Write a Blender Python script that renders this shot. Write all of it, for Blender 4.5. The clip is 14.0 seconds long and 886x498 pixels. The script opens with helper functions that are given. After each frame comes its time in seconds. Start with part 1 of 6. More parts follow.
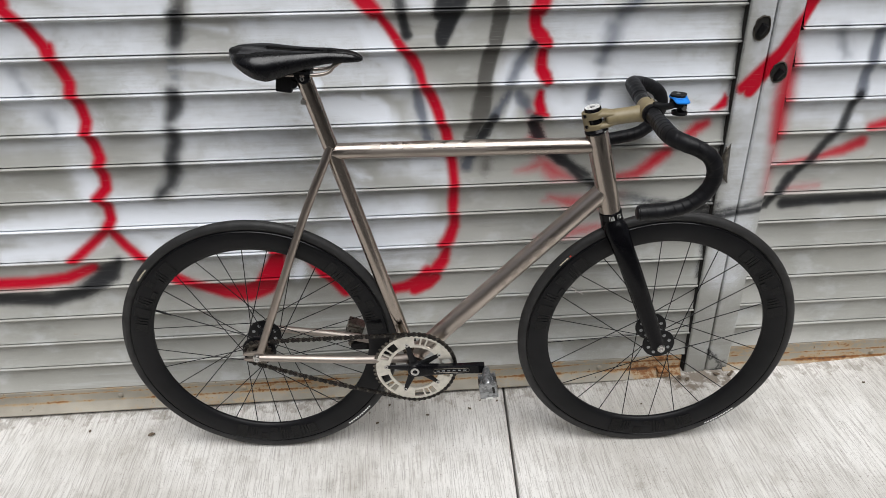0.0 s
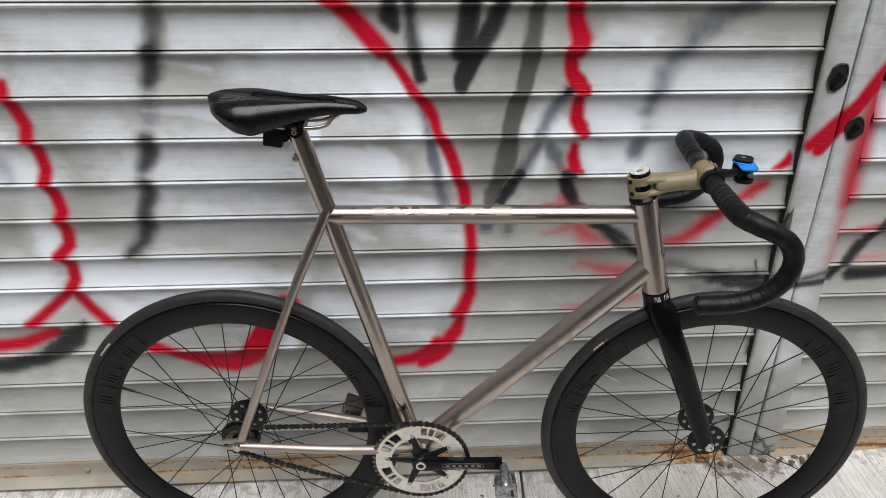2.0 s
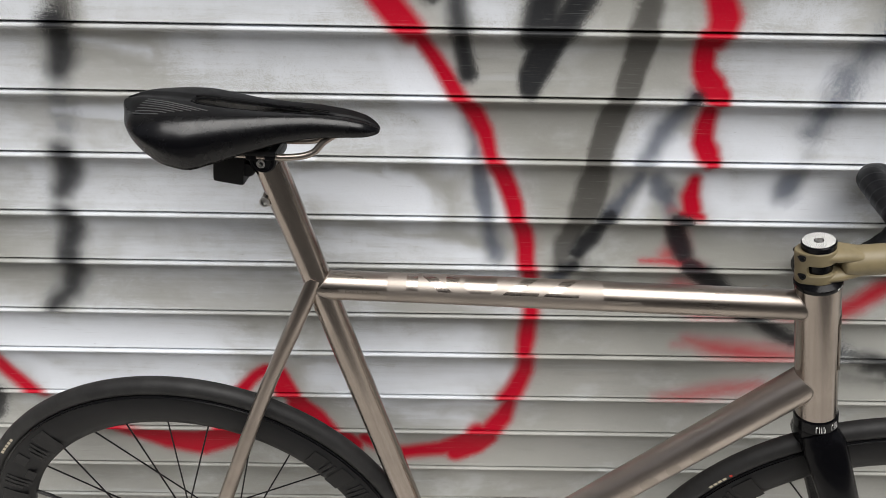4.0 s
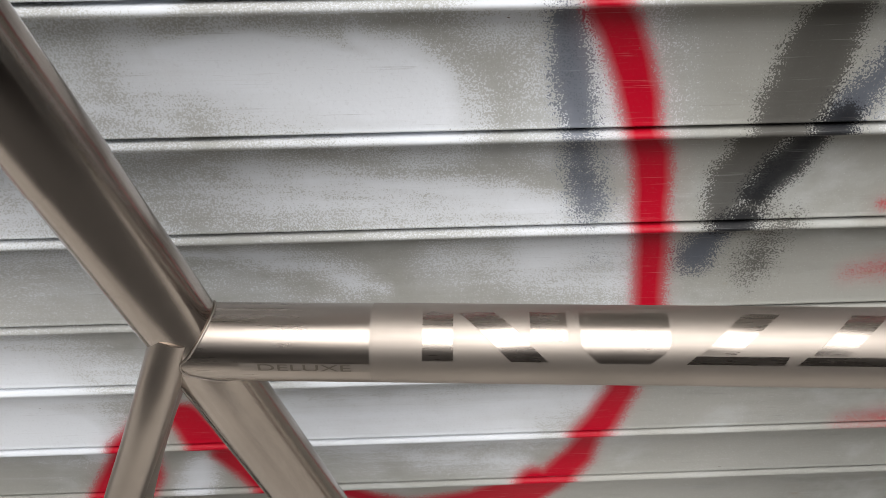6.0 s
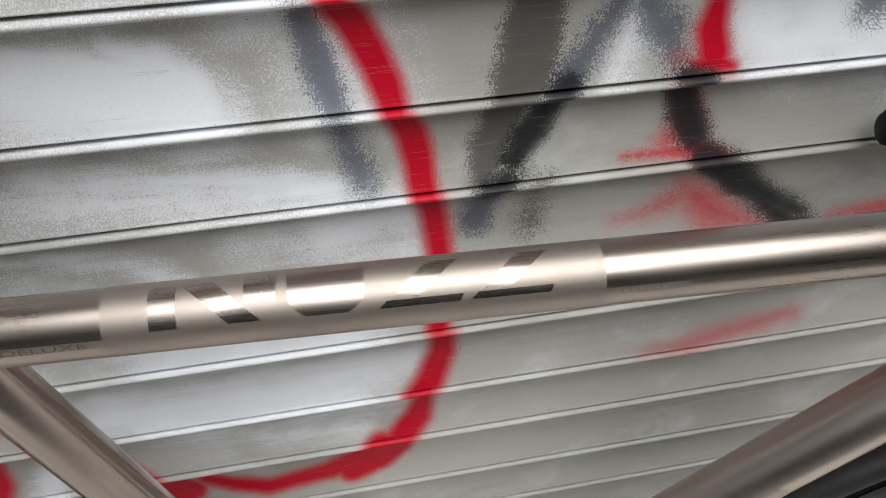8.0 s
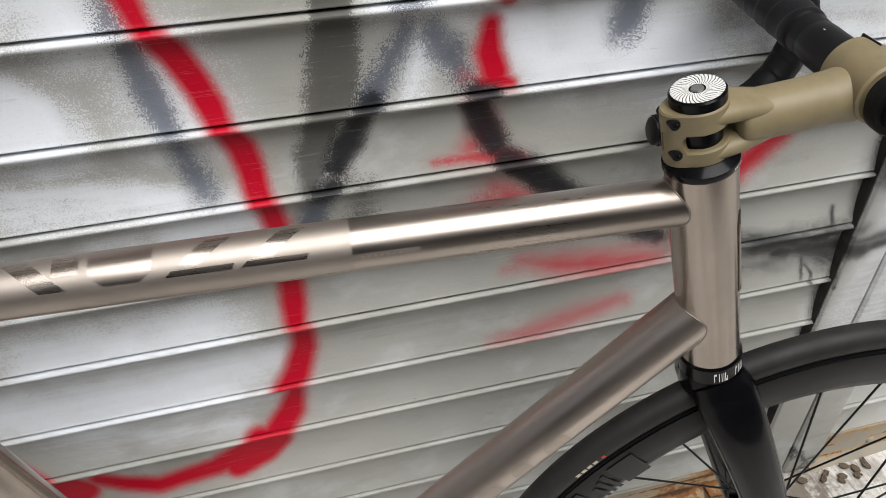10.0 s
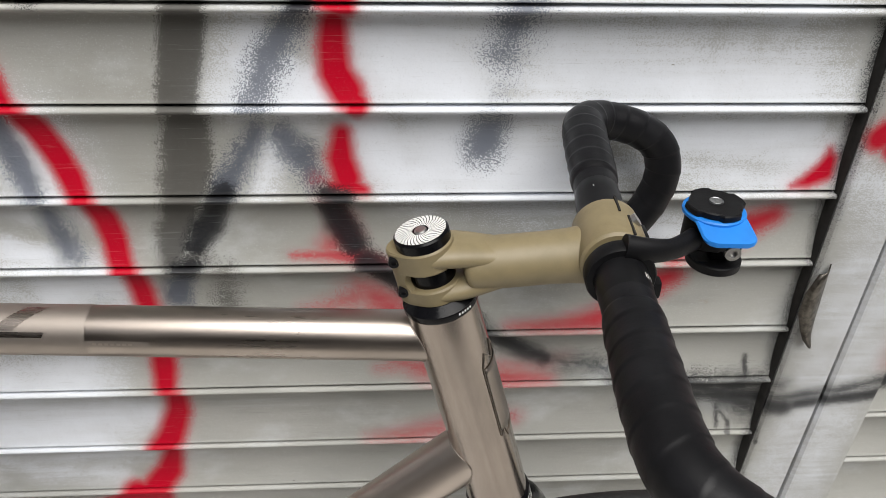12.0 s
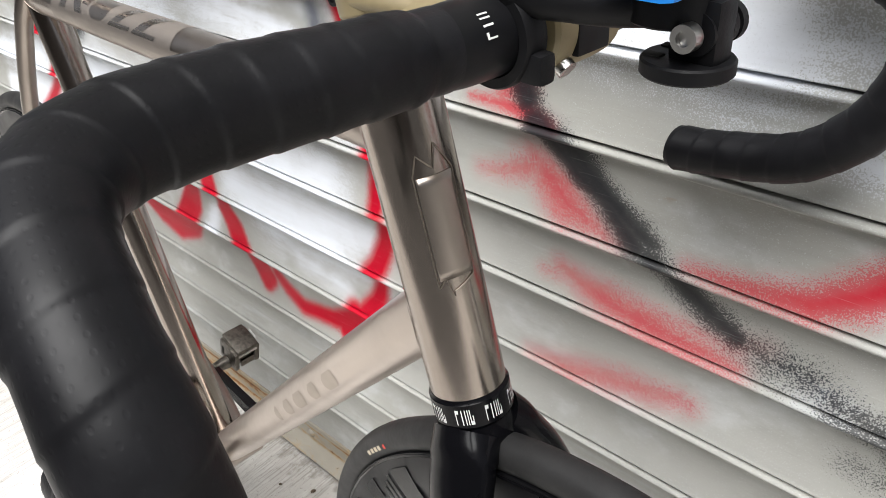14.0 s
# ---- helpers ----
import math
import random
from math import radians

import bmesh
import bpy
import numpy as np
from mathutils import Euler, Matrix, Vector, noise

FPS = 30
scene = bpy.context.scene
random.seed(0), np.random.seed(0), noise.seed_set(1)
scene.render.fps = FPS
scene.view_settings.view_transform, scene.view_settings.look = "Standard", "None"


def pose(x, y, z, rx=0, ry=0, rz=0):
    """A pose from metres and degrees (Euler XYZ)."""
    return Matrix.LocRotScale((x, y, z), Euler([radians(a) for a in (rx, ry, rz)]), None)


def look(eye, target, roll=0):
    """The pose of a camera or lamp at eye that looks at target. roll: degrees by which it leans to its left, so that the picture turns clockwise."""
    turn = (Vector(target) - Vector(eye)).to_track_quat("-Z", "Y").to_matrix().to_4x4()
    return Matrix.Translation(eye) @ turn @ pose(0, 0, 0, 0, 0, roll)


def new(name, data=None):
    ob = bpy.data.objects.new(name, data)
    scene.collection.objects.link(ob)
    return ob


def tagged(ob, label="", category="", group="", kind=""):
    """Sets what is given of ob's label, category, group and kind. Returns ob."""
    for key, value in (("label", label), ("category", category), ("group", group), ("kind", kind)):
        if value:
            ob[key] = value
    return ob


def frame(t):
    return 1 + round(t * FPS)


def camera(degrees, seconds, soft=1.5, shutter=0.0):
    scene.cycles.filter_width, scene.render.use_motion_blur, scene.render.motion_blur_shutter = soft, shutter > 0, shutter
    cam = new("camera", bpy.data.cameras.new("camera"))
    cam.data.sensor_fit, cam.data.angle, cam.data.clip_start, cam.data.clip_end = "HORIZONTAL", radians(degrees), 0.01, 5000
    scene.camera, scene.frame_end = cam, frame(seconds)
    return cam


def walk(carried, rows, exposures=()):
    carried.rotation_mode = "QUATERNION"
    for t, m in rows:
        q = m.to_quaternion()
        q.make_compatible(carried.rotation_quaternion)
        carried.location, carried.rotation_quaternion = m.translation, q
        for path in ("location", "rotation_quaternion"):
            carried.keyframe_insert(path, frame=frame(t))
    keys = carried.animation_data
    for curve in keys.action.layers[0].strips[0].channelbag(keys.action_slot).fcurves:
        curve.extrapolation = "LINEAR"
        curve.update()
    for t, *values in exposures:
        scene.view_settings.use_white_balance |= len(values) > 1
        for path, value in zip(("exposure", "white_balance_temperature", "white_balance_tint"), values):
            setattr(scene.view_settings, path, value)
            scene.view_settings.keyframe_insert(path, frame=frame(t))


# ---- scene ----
cam = camera(62.3, 14.0, 0.75)
PATH = [
    (0, (0.422, 0.15, 1.461), (0.559, 1.863, 0.437), -0.3),
    (0.5, (0.424, 0.181, 1.458), (0.552, 1.894, 0.433), -0.2),
    (1, (0.442, 0.242, 1.46), (0.561, 1.96, 0.443), -0.0),
    (1.5, (0.448, 0.32, 1.457), (0.562, 2.046, 0.451), 0.2),
    (2, (0.433, 0.429, 1.449), (0.545, 2.158, 0.452), 0.6),
    (4.5, (0.445, 1.091, 1.283), (0.434, 2.725, 0.13), 0.7),
    (5, (0.406, 1.274, 1.201), (0.39, 2.844, -0.038), 0.2),
    (5.5, (0.406, 1.368, 1.115), (0.415, 2.882, -0.193), -0.1),
    (6, (0.409, 1.401, 1.09), (0.455, 2.88, -0.255), -0.4),
    (6.5, (0.426, 1.387, 1.099), (0.523, 2.841, -0.271), -0.6),
    (7, (0.45, 1.37, 1.105), (0.604, 2.81, -0.274), -0.5),
    (7.5, (0.477, 1.363, 1.107), (0.685, 2.8, -0.269), -0.5),
    (8, (0.505, 1.347, 1.115), (0.759, 2.784, -0.253), -0.7),
    (8.5, (0.534, 1.33, 1.118), (0.845, 2.765, -0.24), -0.6),
    (9, (0.562, 1.309, 1.119), (0.924, 2.744, -0.227), -0.5),
    (11.5, (0.747, 1.143, 1.197), (1.069, 2.726, 0.019), 0.6),
    (12, (0.841, 1.211, 1.183), (0.95, 2.84, 0.028), 1.5),
    (12.5, (0.923, 1.244, 1.157), (0.711, 2.852, -0.014), 0.9),
    (13, (1.048, 1.273, 1.129), (0.447, 2.776, -0.047), -1.1),
    (13.5, (1.125, 1.306, 1.07), (0.186, 2.636, -0.092), -3.2),
    (14, (1.142, 1.333, 1.013), (-0.029, 2.514, -0.099), -4.8),
]
walk(cam, [(t, look(eye, target, roll)) for t, eye, target, roll in PATH], [(0.0, -0.17, 6380, 10), (2.0, -0.18, 6400, 10), (4.5, -0.16, 6600, 10), (6.0, -0.19, 6600, 10), (7.5, -0.20, 6550, 10), (9.0, -0.14, 6550, 10), (11.5, 0.02, 6600, 10), (12.5, -0.02, 6620, 10), (13.0, 0.08, 6650, 10), (13.5, 0.36, 6700, 10), (14.0, 0.6, 6450, 10)])

# ---- light ----
world = bpy.data.worlds.new("overcast_sky")
scene.world = world
world.use_nodes = True
wn = world.node_tree
wn.nodes.clear()
sky = wn.nodes.new("ShaderNodeTexSky")
sky.sky_type = "NISHITA"
sky.sun_disc = False
sky.sun_elevation = radians(70)
sky.sun_rotation = radians(172)
sky.air_density, sky.dust_density, sky.ozone_density = 1.0, 6.0, 1.0
grey = wn.nodes.new("ShaderNodeHueSaturation")
grey.inputs["Saturation"].default_value = 0.4
bg = wn.nodes.new("ShaderNodeBackground")
bg.inputs["Strength"].default_value = 0.058
wo = wn.nodes.new("ShaderNodeOutputWorld")
wn.links.new(sky.outputs[0], grey.inputs["Color"])
wn.links.new(grey.outputs[0], bg.inputs["Color"])
wn.links.new(bg.outputs[0], wo.inputs["Surface"])

sun = new("sun", bpy.data.lights.new("sun", "SUN"))
sun.data.energy = 3.9
sun.data.angle = radians(55)
sun.data.color = (1.0, 0.995, 0.985)
sun.matrix_world = look((0.6, -1.5, 4.0), (0.3, 0.0, 0.0))
scene.view_settings.exposure = 0.0


# ---- materials ----
class Nodes:
    """A short way to write node trees."""

    def __init__(self, name):
        self.mat = bpy.data.materials.new(name)
        self.mat.use_nodes = True
        self.tree = self.mat.node_tree
        self.tree.nodes.clear()
        self.out = self.tree.nodes.new("ShaderNodeOutputMaterial")
        self.bsdf = self.tree.nodes.new("ShaderNodeBsdfPrincipled")
        self.tree.links.new(self.bsdf.outputs[0], self.out.inputs["Surface"])

    def add(self, kind):
        return self.tree.nodes.new(kind)

    def attribute(self, name):
        a = self.add("ShaderNodeAttribute")
        a.attribute_name = name
        sep = self.add("ShaderNodeSeparateColor")
        self.put(sep.inputs[0], a.outputs["Color"])
        return sep.outputs

    def put(self, socket, value):
        if isinstance(value, bpy.types.NodeSocket):
            self.tree.links.new(value, socket)
        elif isinstance(value, tuple) and len(value) == 3 and socket.type == "RGBA":
            socket.default_value = (*value, 1.0)
        else:
            socket.default_value = value

    def coords(self, scale=(1, 1, 1), space="Object"):
        tc = self.add("ShaderNodeTexCoord")
        mp = self.add("ShaderNodeMapping")
        mp.inputs["Scale"].default_value = scale
        self.tree.links.new(tc.outputs[space], mp.inputs["Vector"])
        return mp.outputs[0]

    def noise(self, scale, detail=3.0, rough=0.55, stretch=(1, 1, 1), space="Object"):
        n = self.add("ShaderNodeTexNoise")
        n.inputs["Scale"].default_value = scale
        n.inputs["Detail"].default_value = detail
        n.inputs["Roughness"].default_value = rough
        self.put(n.inputs["Vector"], self.coords(stretch, space))
        return n.outputs["Fac"]

    def span(self, value, a, b, c=0.0, d=1.0):
        m = self.add("ShaderNodeMapRange")
        m.interpolation_type = "SMOOTHSTEP"
        for i, v in enumerate((value, a, b, c, d)):
            self.put(m.inputs[i], v)
        return m.outputs[0]

    def calc(self, op, a, b=0.0):
        m = self.add("ShaderNodeMath")
        m.operation = op
        self.put(m.inputs[0], a)
        self.put(m.inputs[1], b)
        return m.outputs[0]

    def mix(self, fac, a, b):
        m = self.add("ShaderNodeMix")
        m.data_type = "RGBA"
        self.put(m.inputs[0], fac)
        self.put(m.inputs[6], a)
        self.put(m.inputs[7], b)
        return m.outputs[2]

    def bump(self, height, strength, distance=0.001):
        b = self.add("ShaderNodeBump")
        b.inputs["Strength"].default_value = strength
        b.inputs["Distance"].default_value = distance
        self.put(b.inputs["Height"], height)
        self.put(self.bsdf.inputs["Normal"], b.outputs[0])

    def set(self, color=None, rough=None, metal=None, coat=None, spec=None):
        for key, v in (("Base Color", color), ("Roughness", rough), ("Metallic", metal), ("Coat Weight", coat), ("Specular IOR Level", spec)):
            if v is not None:
                self.put(self.bsdf.inputs[key], v)
        return self.mat


def sprayed_paint():
    """Grey enamel on steel with layers of spray paint, speckled at their edges."""
    n = Nodes("sprayed_enamel")
    big, mid = n.noise(2.2, 4), n.noise(14, 4, 0.6, (0.5, 1, 2.2))
    base = n.mix(n.span(big, 0.35, 0.68), (0.355, 0.354, 0.325), (0.445, 0.443, 0.415))
    base = n.mix(n.calc("MULTIPLY", n.span(mid, 0.5, 0.75), 0.35), base, (0.25, 0.245, 0.225))
    streak = n.noise(7, 5, 0.65, (0.35, 1, 6))
    base = n.mix(n.calc("MULTIPLY", n.span(streak, 0.56, 0.76), 0.4), base, (0.60, 0.63, 0.66))
    pale = n.noise(10.7, 5, 0.6, (0.8, 1, 1.2))
    base = n.mix(n.calc("MULTIPLY", n.span(pale, 0.52, 0.70), 0.38), base, (0.62, 0.65, 0.665))
    rust = n.noise(38, 3, 0.6, (0.5, 1, 1))
    base = n.mix(n.calc("MULTIPLY", n.span(rust, 0.70, 0.80), 0.35), base, (0.30, 0.20, 0.10))
    dots = n.span(n.noise(820, 1.5, 0.6), 0.27, 0.73)
    cloud = n.calc("MULTIPLY", n.calc("SUBTRACT", n.noise(32, 4), 0.5), 0.9)
    drag = n.calc("MULTIPLY", n.calc("SUBTRACT", n.noise(60, 3, 0.6, (0.12, 1, 3)), 0.5), 1.0)
    sep, sep2 = n.attribute("spray"), n.attribute("spray_pale")

    def cover(mask, top, grit, streaky, ragged):
        """Paint cover: separate droplets where the coat is thin, full where it is thick."""
        edge = n.calc("MULTIPLY", n.calc("MULTIPLY", mask, n.calc("SUBTRACT", 1.0, mask)), 4.0)
        rough = n.calc("ADD", n.calc("MULTIPLY", cloud, ragged), n.calc("MULTIPLY", drag, streaky))
        coat = n.add("ShaderNodeClamp")
        n.put(coat.inputs[0], n.calc("MULTIPLY", n.calc("SUBTRACT", n.calc("ADD", mask, n.calc("MULTIPLY", edge, rough)), 0.03), 1.25))
        drops = n.span(n.calc("SUBTRACT", n.calc("MULTIPLY", coat.outputs[0], 1.55), dots), 0.0, 0.30)
        mixed = n.calc("ADD", n.calc("MULTIPLY", drops, grit), n.calc("MULTIPLY", coat.outputs[0], 1.0 - grit))
        return n.calc("MULTIPLY", mixed, top)

    mist = n.noise(6.3, 4, 0.6)
    fleck = n.noise(800, 1.5, 0.6)
    base = n.mix(n.calc("MULTIPLY", n.span(fleck, n.span(mist, 0.35, 0.65, 0.64, 0.53), 0.76), 0.30), base, (0.74, 0.76, 0.78))
    for mask, top, grit, streaky, ragged, paint in (
        (sep2[0], 0.98, 0.42, 0.35, 0.5, (0.80, 0.835, 0.89)),
        (sep[2], 0.80, 0.85, 0.0, 0.7, (0.040, 0.055, 0.095)),
        (sep2[1], 0.86, 0.85, 0.3, 0.6, (0.060, 0.056, 0.050)),
        (sep[0], 1.0, 0.40, 0.08, 0.2, (0.50, 0.002, 0.020)),
        (sep[1], 0.97, 0.72, 0.1, 0.5, (0.014, 0.015, 0.018)),
    ):
        base = n.mix(cover(mask, top, grit, streaky, ragged), base, paint)
    specks = n.calc("MULTIPLY", n.span(n.noise(520, 2, 0.6), 0.54, 0.74), 0.08)
    base = n.mix(specks, base, (0.16, 0.15, 0.135))
    scuff = n.noise(260, 3, 0.7, (0.06, 1, 2.5))
    base = n.mix(n.calc("MULTIPLY", n.span(scuff, 0.60, 0.72), 0.13), base, (0.62, 0.63, 0.63))
    base = n.mix(n.calc("MULTIPLY", n.span(scuff, 0.36, 0.26), 0.22), base, (0.17, 0.165, 0.15))
    chips = n.noise(90, 4, 0.7, (1, 1, 2))
    base = n.mix(n.span(chips, 0.735, 0.75), base, (0.16, 0.14, 0.12))
    n.bump(n.calc("ADD", n.noise(240, 2), n.calc("MULTIPLY", chips, 0.6)), 0.25, 0.0006)
    return n.set(base, n.span(mid, 0.3, 0.7, 0.38, 0.55), 0.0, 0.0, 0.2)


def concrete():
    """Broomed concrete: fine streaks across the pavement, blotches, grit and a dirty patch by the post."""
    n = Nodes("broomed_concrete")
    big, fine = n.noise(2.2, 6, 0.65), n.noise(190, 3, 0.75)
    broom = n.noise(300, 3, 0.8, (1, 0.028, 1))
    broad = n.noise(46, 4, 0.7, (1, 0.10, 1))
    base = n.mix(n.span(big, 0.30, 0.68), (0.475, 0.455, 0.42), (0.715, 0.70, 0.675))
    base = n.mix(n.calc("MULTIPLY", n.span(broom, 0.47, 0.62), 0.62), base, (0.29, 0.27, 0.245))
    base = n.mix(n.calc("MULTIPLY", n.span(broad, 0.52, 0.72), 0.35), base, (0.78, 0.76, 0.72))
    base = n.mix(n.calc("MULTIPLY", n.span(broad, 0.47, 0.30), 0.25), base, (0.32, 0.295, 0.265))
    base = n.mix(n.calc("MULTIPLY", n.span(fine, 0.58, 0.70), 0.7), base, (0.19, 0.165, 0.14))
    stain = n.noise(6, 5, 0.7)
    base = n.mix(n.calc("MULTIPLY", n.span(stain, 0.54, 0.72), 0.5), base, (0.26, 0.232, 0.192))
    near = n.add("ShaderNodeVectorMath")
    near.operation = "DISTANCE"
    n.put(near.inputs[0], n.coords((0.6, 1, 1)))
    near.inputs[1].default_value = (0.78, 1.77, 0.0)
    patch = n.calc("SUBTRACT", n.noise(28, 4, 0.7), n.span(near.outputs["Value"], 0.0, 0.17, -0.08, 0.30))
    base = n.mix(n.calc("MULTIPLY", n.span(patch, 0.40, 0.56), 0.8), base, (0.13, 0.10, 0.07))
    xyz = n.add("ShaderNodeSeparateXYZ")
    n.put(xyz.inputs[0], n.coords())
    # brown blotches that grow denser towards the shutter's foot
    foot_tone = n.calc("ADD", n.noise(34, 5, 0.7, (1, 0.7, 1)), n.span(xyz.outputs[1], 1.66, 1.775, -0.10, 0.16))
    base = n.mix(n.calc("MULTIPLY", n.span(foot_tone, 0.58, 0.72), 0.5), base, (0.17, 0.14, 0.105))
    n.bump(n.calc("ADD", broom, n.calc("MULTIPLY", fine, 0.5)), 0.6, 0.002)
    return n.set(base, 0.85)


def titanium(name, base, rough, along=(0.8, 22, 22), amount=0.06):
    """Bare metal brushed along the tube; the drawn grain follows the long axis of the part."""
    n = Nodes(name)
    brushed = n.noise(30, 3, 0.6, along)
    smudge = n.noise(9, 4, 0.6)
    colour = n.mix(n.span(smudge, 0.35, 0.7), base, tuple(c * 0.86 for c in base))
    r = n.calc("ADD", n.span(smudge, 0.3, 0.75, rough, rough + 0.09), n.calc("MULTIPLY", n.calc("SUBTRACT", brushed, 0.5), 0.12))
    n.bump(brushed, amount, 0.0003)
    return n.set(colour, r, 1.0)


def plain(name, color, rough, metal=0.0, vary=0.25, scale=25, bump=0.15, fine=220, coat=0.0, spec=0.5):
    """A surface of one colour with soft wear and fine relief."""
    n = Nodes(name)
    wear = n.noise(scale, 4, 0.6)
    c = n.mix(n.span(wear, 0.35, 0.7), color, tuple(max(0.0, v * (1 - vary)) for v in color))
    if bump:
        n.bump(n.noise(fine, 3, 0.6), bump, 0.0005)
    return n.set(c, n.span(wear, 0.3, 0.7, rough, min(1.0, rough + 0.1)), metal, coat, spec)


def rusty():
    """Old cream paint on angle steel, rusting along its ledges and worst by the post."""
    n = Nodes("rusted_painted_steel")
    a, b = n.noise(16, 5, 0.7, (0.4, 1, 1.4)), n.noise(80, 4, 0.7)
    base = n.mix(n.span(n.noise(5, 4), 0.3, 0.7), (0.25, 0.23, 0.19), (0.39, 0.36, 0.30))
    worn = n.calc("ADD", n.calc("MULTIPLY", a, 0.65), n.calc("MULTIPLY", b, 0.35))
    xyz = n.add("ShaderNodeSeparateXYZ")
    n.put(xyz.inputs[0], n.coords())
    ledge = n.calc("MAXIMUM", n.span(n.calc("ABSOLUTE", n.calc("SUBTRACT", xyz.outputs[2], 0.0335)), 0.0005, 0.0065, 0.13, 0.0),
                   n.span(n.calc("ABSOLUTE", n.calc("SUBTRACT", xyz.outputs[2], 0.0610)), 0.0005, 0.0045, 0.12, 0.0))
    foot = n.calc("MULTIPLY", n.span(xyz.outputs[0], 1.06, 1.17, 0.0, 0.13), n.span(xyz.outputs[0], 1.30, 1.45, 1.0, 0.35))
    worn = n.calc("ADD", worn, n.calc("ADD", ledge, foot))
    base = n.mix(n.calc("MULTIPLY", n.span(worn, 0.50, 0.62), 0.7), base, (0.40, 0.27, 0.13))
    base = n.mix(n.span(worn, 0.585, 0.68), base, (0.21, 0.085, 0.022))
    base = n.mix(n.span(worn, 0.70, 0.78), base, (0.075, 0.035, 0.018))
    base = n.mix(n.span(b, 0.66, 0.72), base, (0.07, 0.045, 0.03))
    n.bump(worn, 0.5, 0.002)
    return n.set(base, 0.75)


def tape_mat():
    n = Nodes("bar_tape")
    along = n.add("ShaderNodeAttribute")
    along.attribute_name = "wrap"
    v = n.add("ShaderNodeTexVoronoi")
    v.voronoi_dimensions = "2D"
    v.inputs["Scale"].default_value = 300
    v.inputs["Randomness"].default_value = 0.12
    n.put(v.inputs["Vector"], along.outputs["Vector"])
    pits = n.span(v.outputs["Distance"], 0.08, 0.24)
    n.bump(n.calc("ADD", n.calc("MULTIPLY", pits, 1.5), n.calc("MULTIPLY", n.noise(900, 2), 0.35)), 0.07, 0.0005)
    c = n.mix(n.span(n.noise(40, 4), 0.4, 0.75), (0.005, 0.005, 0.006), (0.010, 0.010, 0.0115))
    return n.set(c, n.span(n.noise(70, 4), 0.3, 0.7, 0.38, 0.50), 0.0, 0.0, 0.21)


M_PAINT = sprayed_paint()
M_CONCRETE = concrete()
M_RUST = rusty()
M_TI = titanium("brushed_titanium", (0.400, 0.350, 0.310), 0.27, (0.8, 22, 22), 0.04)
M_TI_STEEP = titanium("brushed_titanium_upright", (0.390, 0.340, 0.300), 0.155, (14, 14, 0.8), 0.02)
M_TI_BLAST = titanium("blasted_titanium", (0.42, 0.372, 0.332), 0.48)
M_TI_SATIN = titanium("satin_titanium", (0.54, 0.475, 0.425), 0.31, (5, 5, 5), 0.01)
M_TI_STAY = titanium("satin_titanium_stay", (0.390, 0.340, 0.300), 0.30, (9, 9, 2), 0.01)
M_TI_POLISH = titanium("polished_titanium", (0.395, 0.346, 0.306), 0.25, (0.8, 22, 22), 0.02)
M_TI_PALE = titanium("pale_blasted_titanium", (0.50, 0.44, 0.385), 0.48)
M_TI_DARK = titanium("engraved_titanium", (0.26, 0.225, 0.19), 0.42)
M_STEEL = plain("bright_steel", (0.62, 0.61, 0.59), 0.25, 1.0)
M_DARK_STEEL = plain("dark_chain_steel", (0.17, 0.155, 0.135), 0.36, 1.0, 0.5, 160)
M_CHAIN = plain("oily_chain_plate", (0.035, 0.032, 0.030), 0.30, 0.8, 0.5, 160)
M_BLACK = plain("black_anodised", (0.008, 0.008, 0.009), 0.32, 0.0, 0.3, 40, 0.05, 220, 0.0, 0.2)
M_GLOSS = plain("black_gloss_carbon", (0.004, 0.004, 0.005), 0.14, 0.0, 0.2, 30, 0.0, 220, 0.0, 0.15)
M_CARBON = plain("matt_black_carbon", (0.0065, 0.0065, 0.0075), 0.36, 0.0, 0.25, 18, 0.05, 220, 0.0, 0.21)
M_DECAL = plain("gloss_black_rim_graphic", (0.0035, 0.0035, 0.004), 0.16, 0.0, 0.2, 18, 0.0, 220, 0.0, 0.22)
M_TYRE = plain("black_tyre_rubber", (0.024, 0.0235, 0.0235), 0.50, 0.0, 0.35, 30, 0.3, 300, 0.0, 0.32)
M_SADDLE = plain("black_saddle_cover", (0.0035, 0.0035, 0.0045), 0.21, 0.0, 0.25, 60, 0.04, 700, 0.0, 0.42)
M_SADDLE_TOP = plain("matt_saddle_top", (0.0075, 0.0075, 0.0085), 0.36, 0.0, 0.3, 60, 0.08, 700, 0.0, 0.16)
M_GRIP = plain("grey_grip_print", (0.10, 0.10, 0.105), 0.5, 0.0, 0.2, 60, 0.0)
M_TAPE = tape_mat()
M_TAN = plain("tan_cerakote", (0.235, 0.19, 0.105), 0.42, 0.0, 0.12, 60, 0.1, 900)
M_BLUE = plain("blue_plastic", (0.012, 0.22, 0.72), 0.42, 0.0, 0.1, 60, 0.1, 900)
M_PLASTIC = plain("black_plastic", (0.007, 0.007, 0.008), 0.45, 0.0, 0.3, 60, 0.15, 700, 0.0, 0.18)
M_RING = plain("silver_chainring", (0.72, 0.69, 0.62), 0.35, 0.75, 0.12, 90, 0.08)
M_PEDAL = plain("grey_pedal_alloy", (0.36, 0.37, 0.38), 0.30, 0.8, 0.6, 140, 0.2)
M_WHITE = plain("white_print", (0.78, 0.78, 0.76), 0.5, 0.0, 0.1, 90, 0.0)
M_CREAM = plain("cream_print", (0.62, 0.55, 0.42), 0.5, 0.0, 0.1, 90, 0.0)
M_RED = plain("red_print", (0.6, 0.04, 0.02), 0.5, 0.0, 0.1, 90, 0.0)
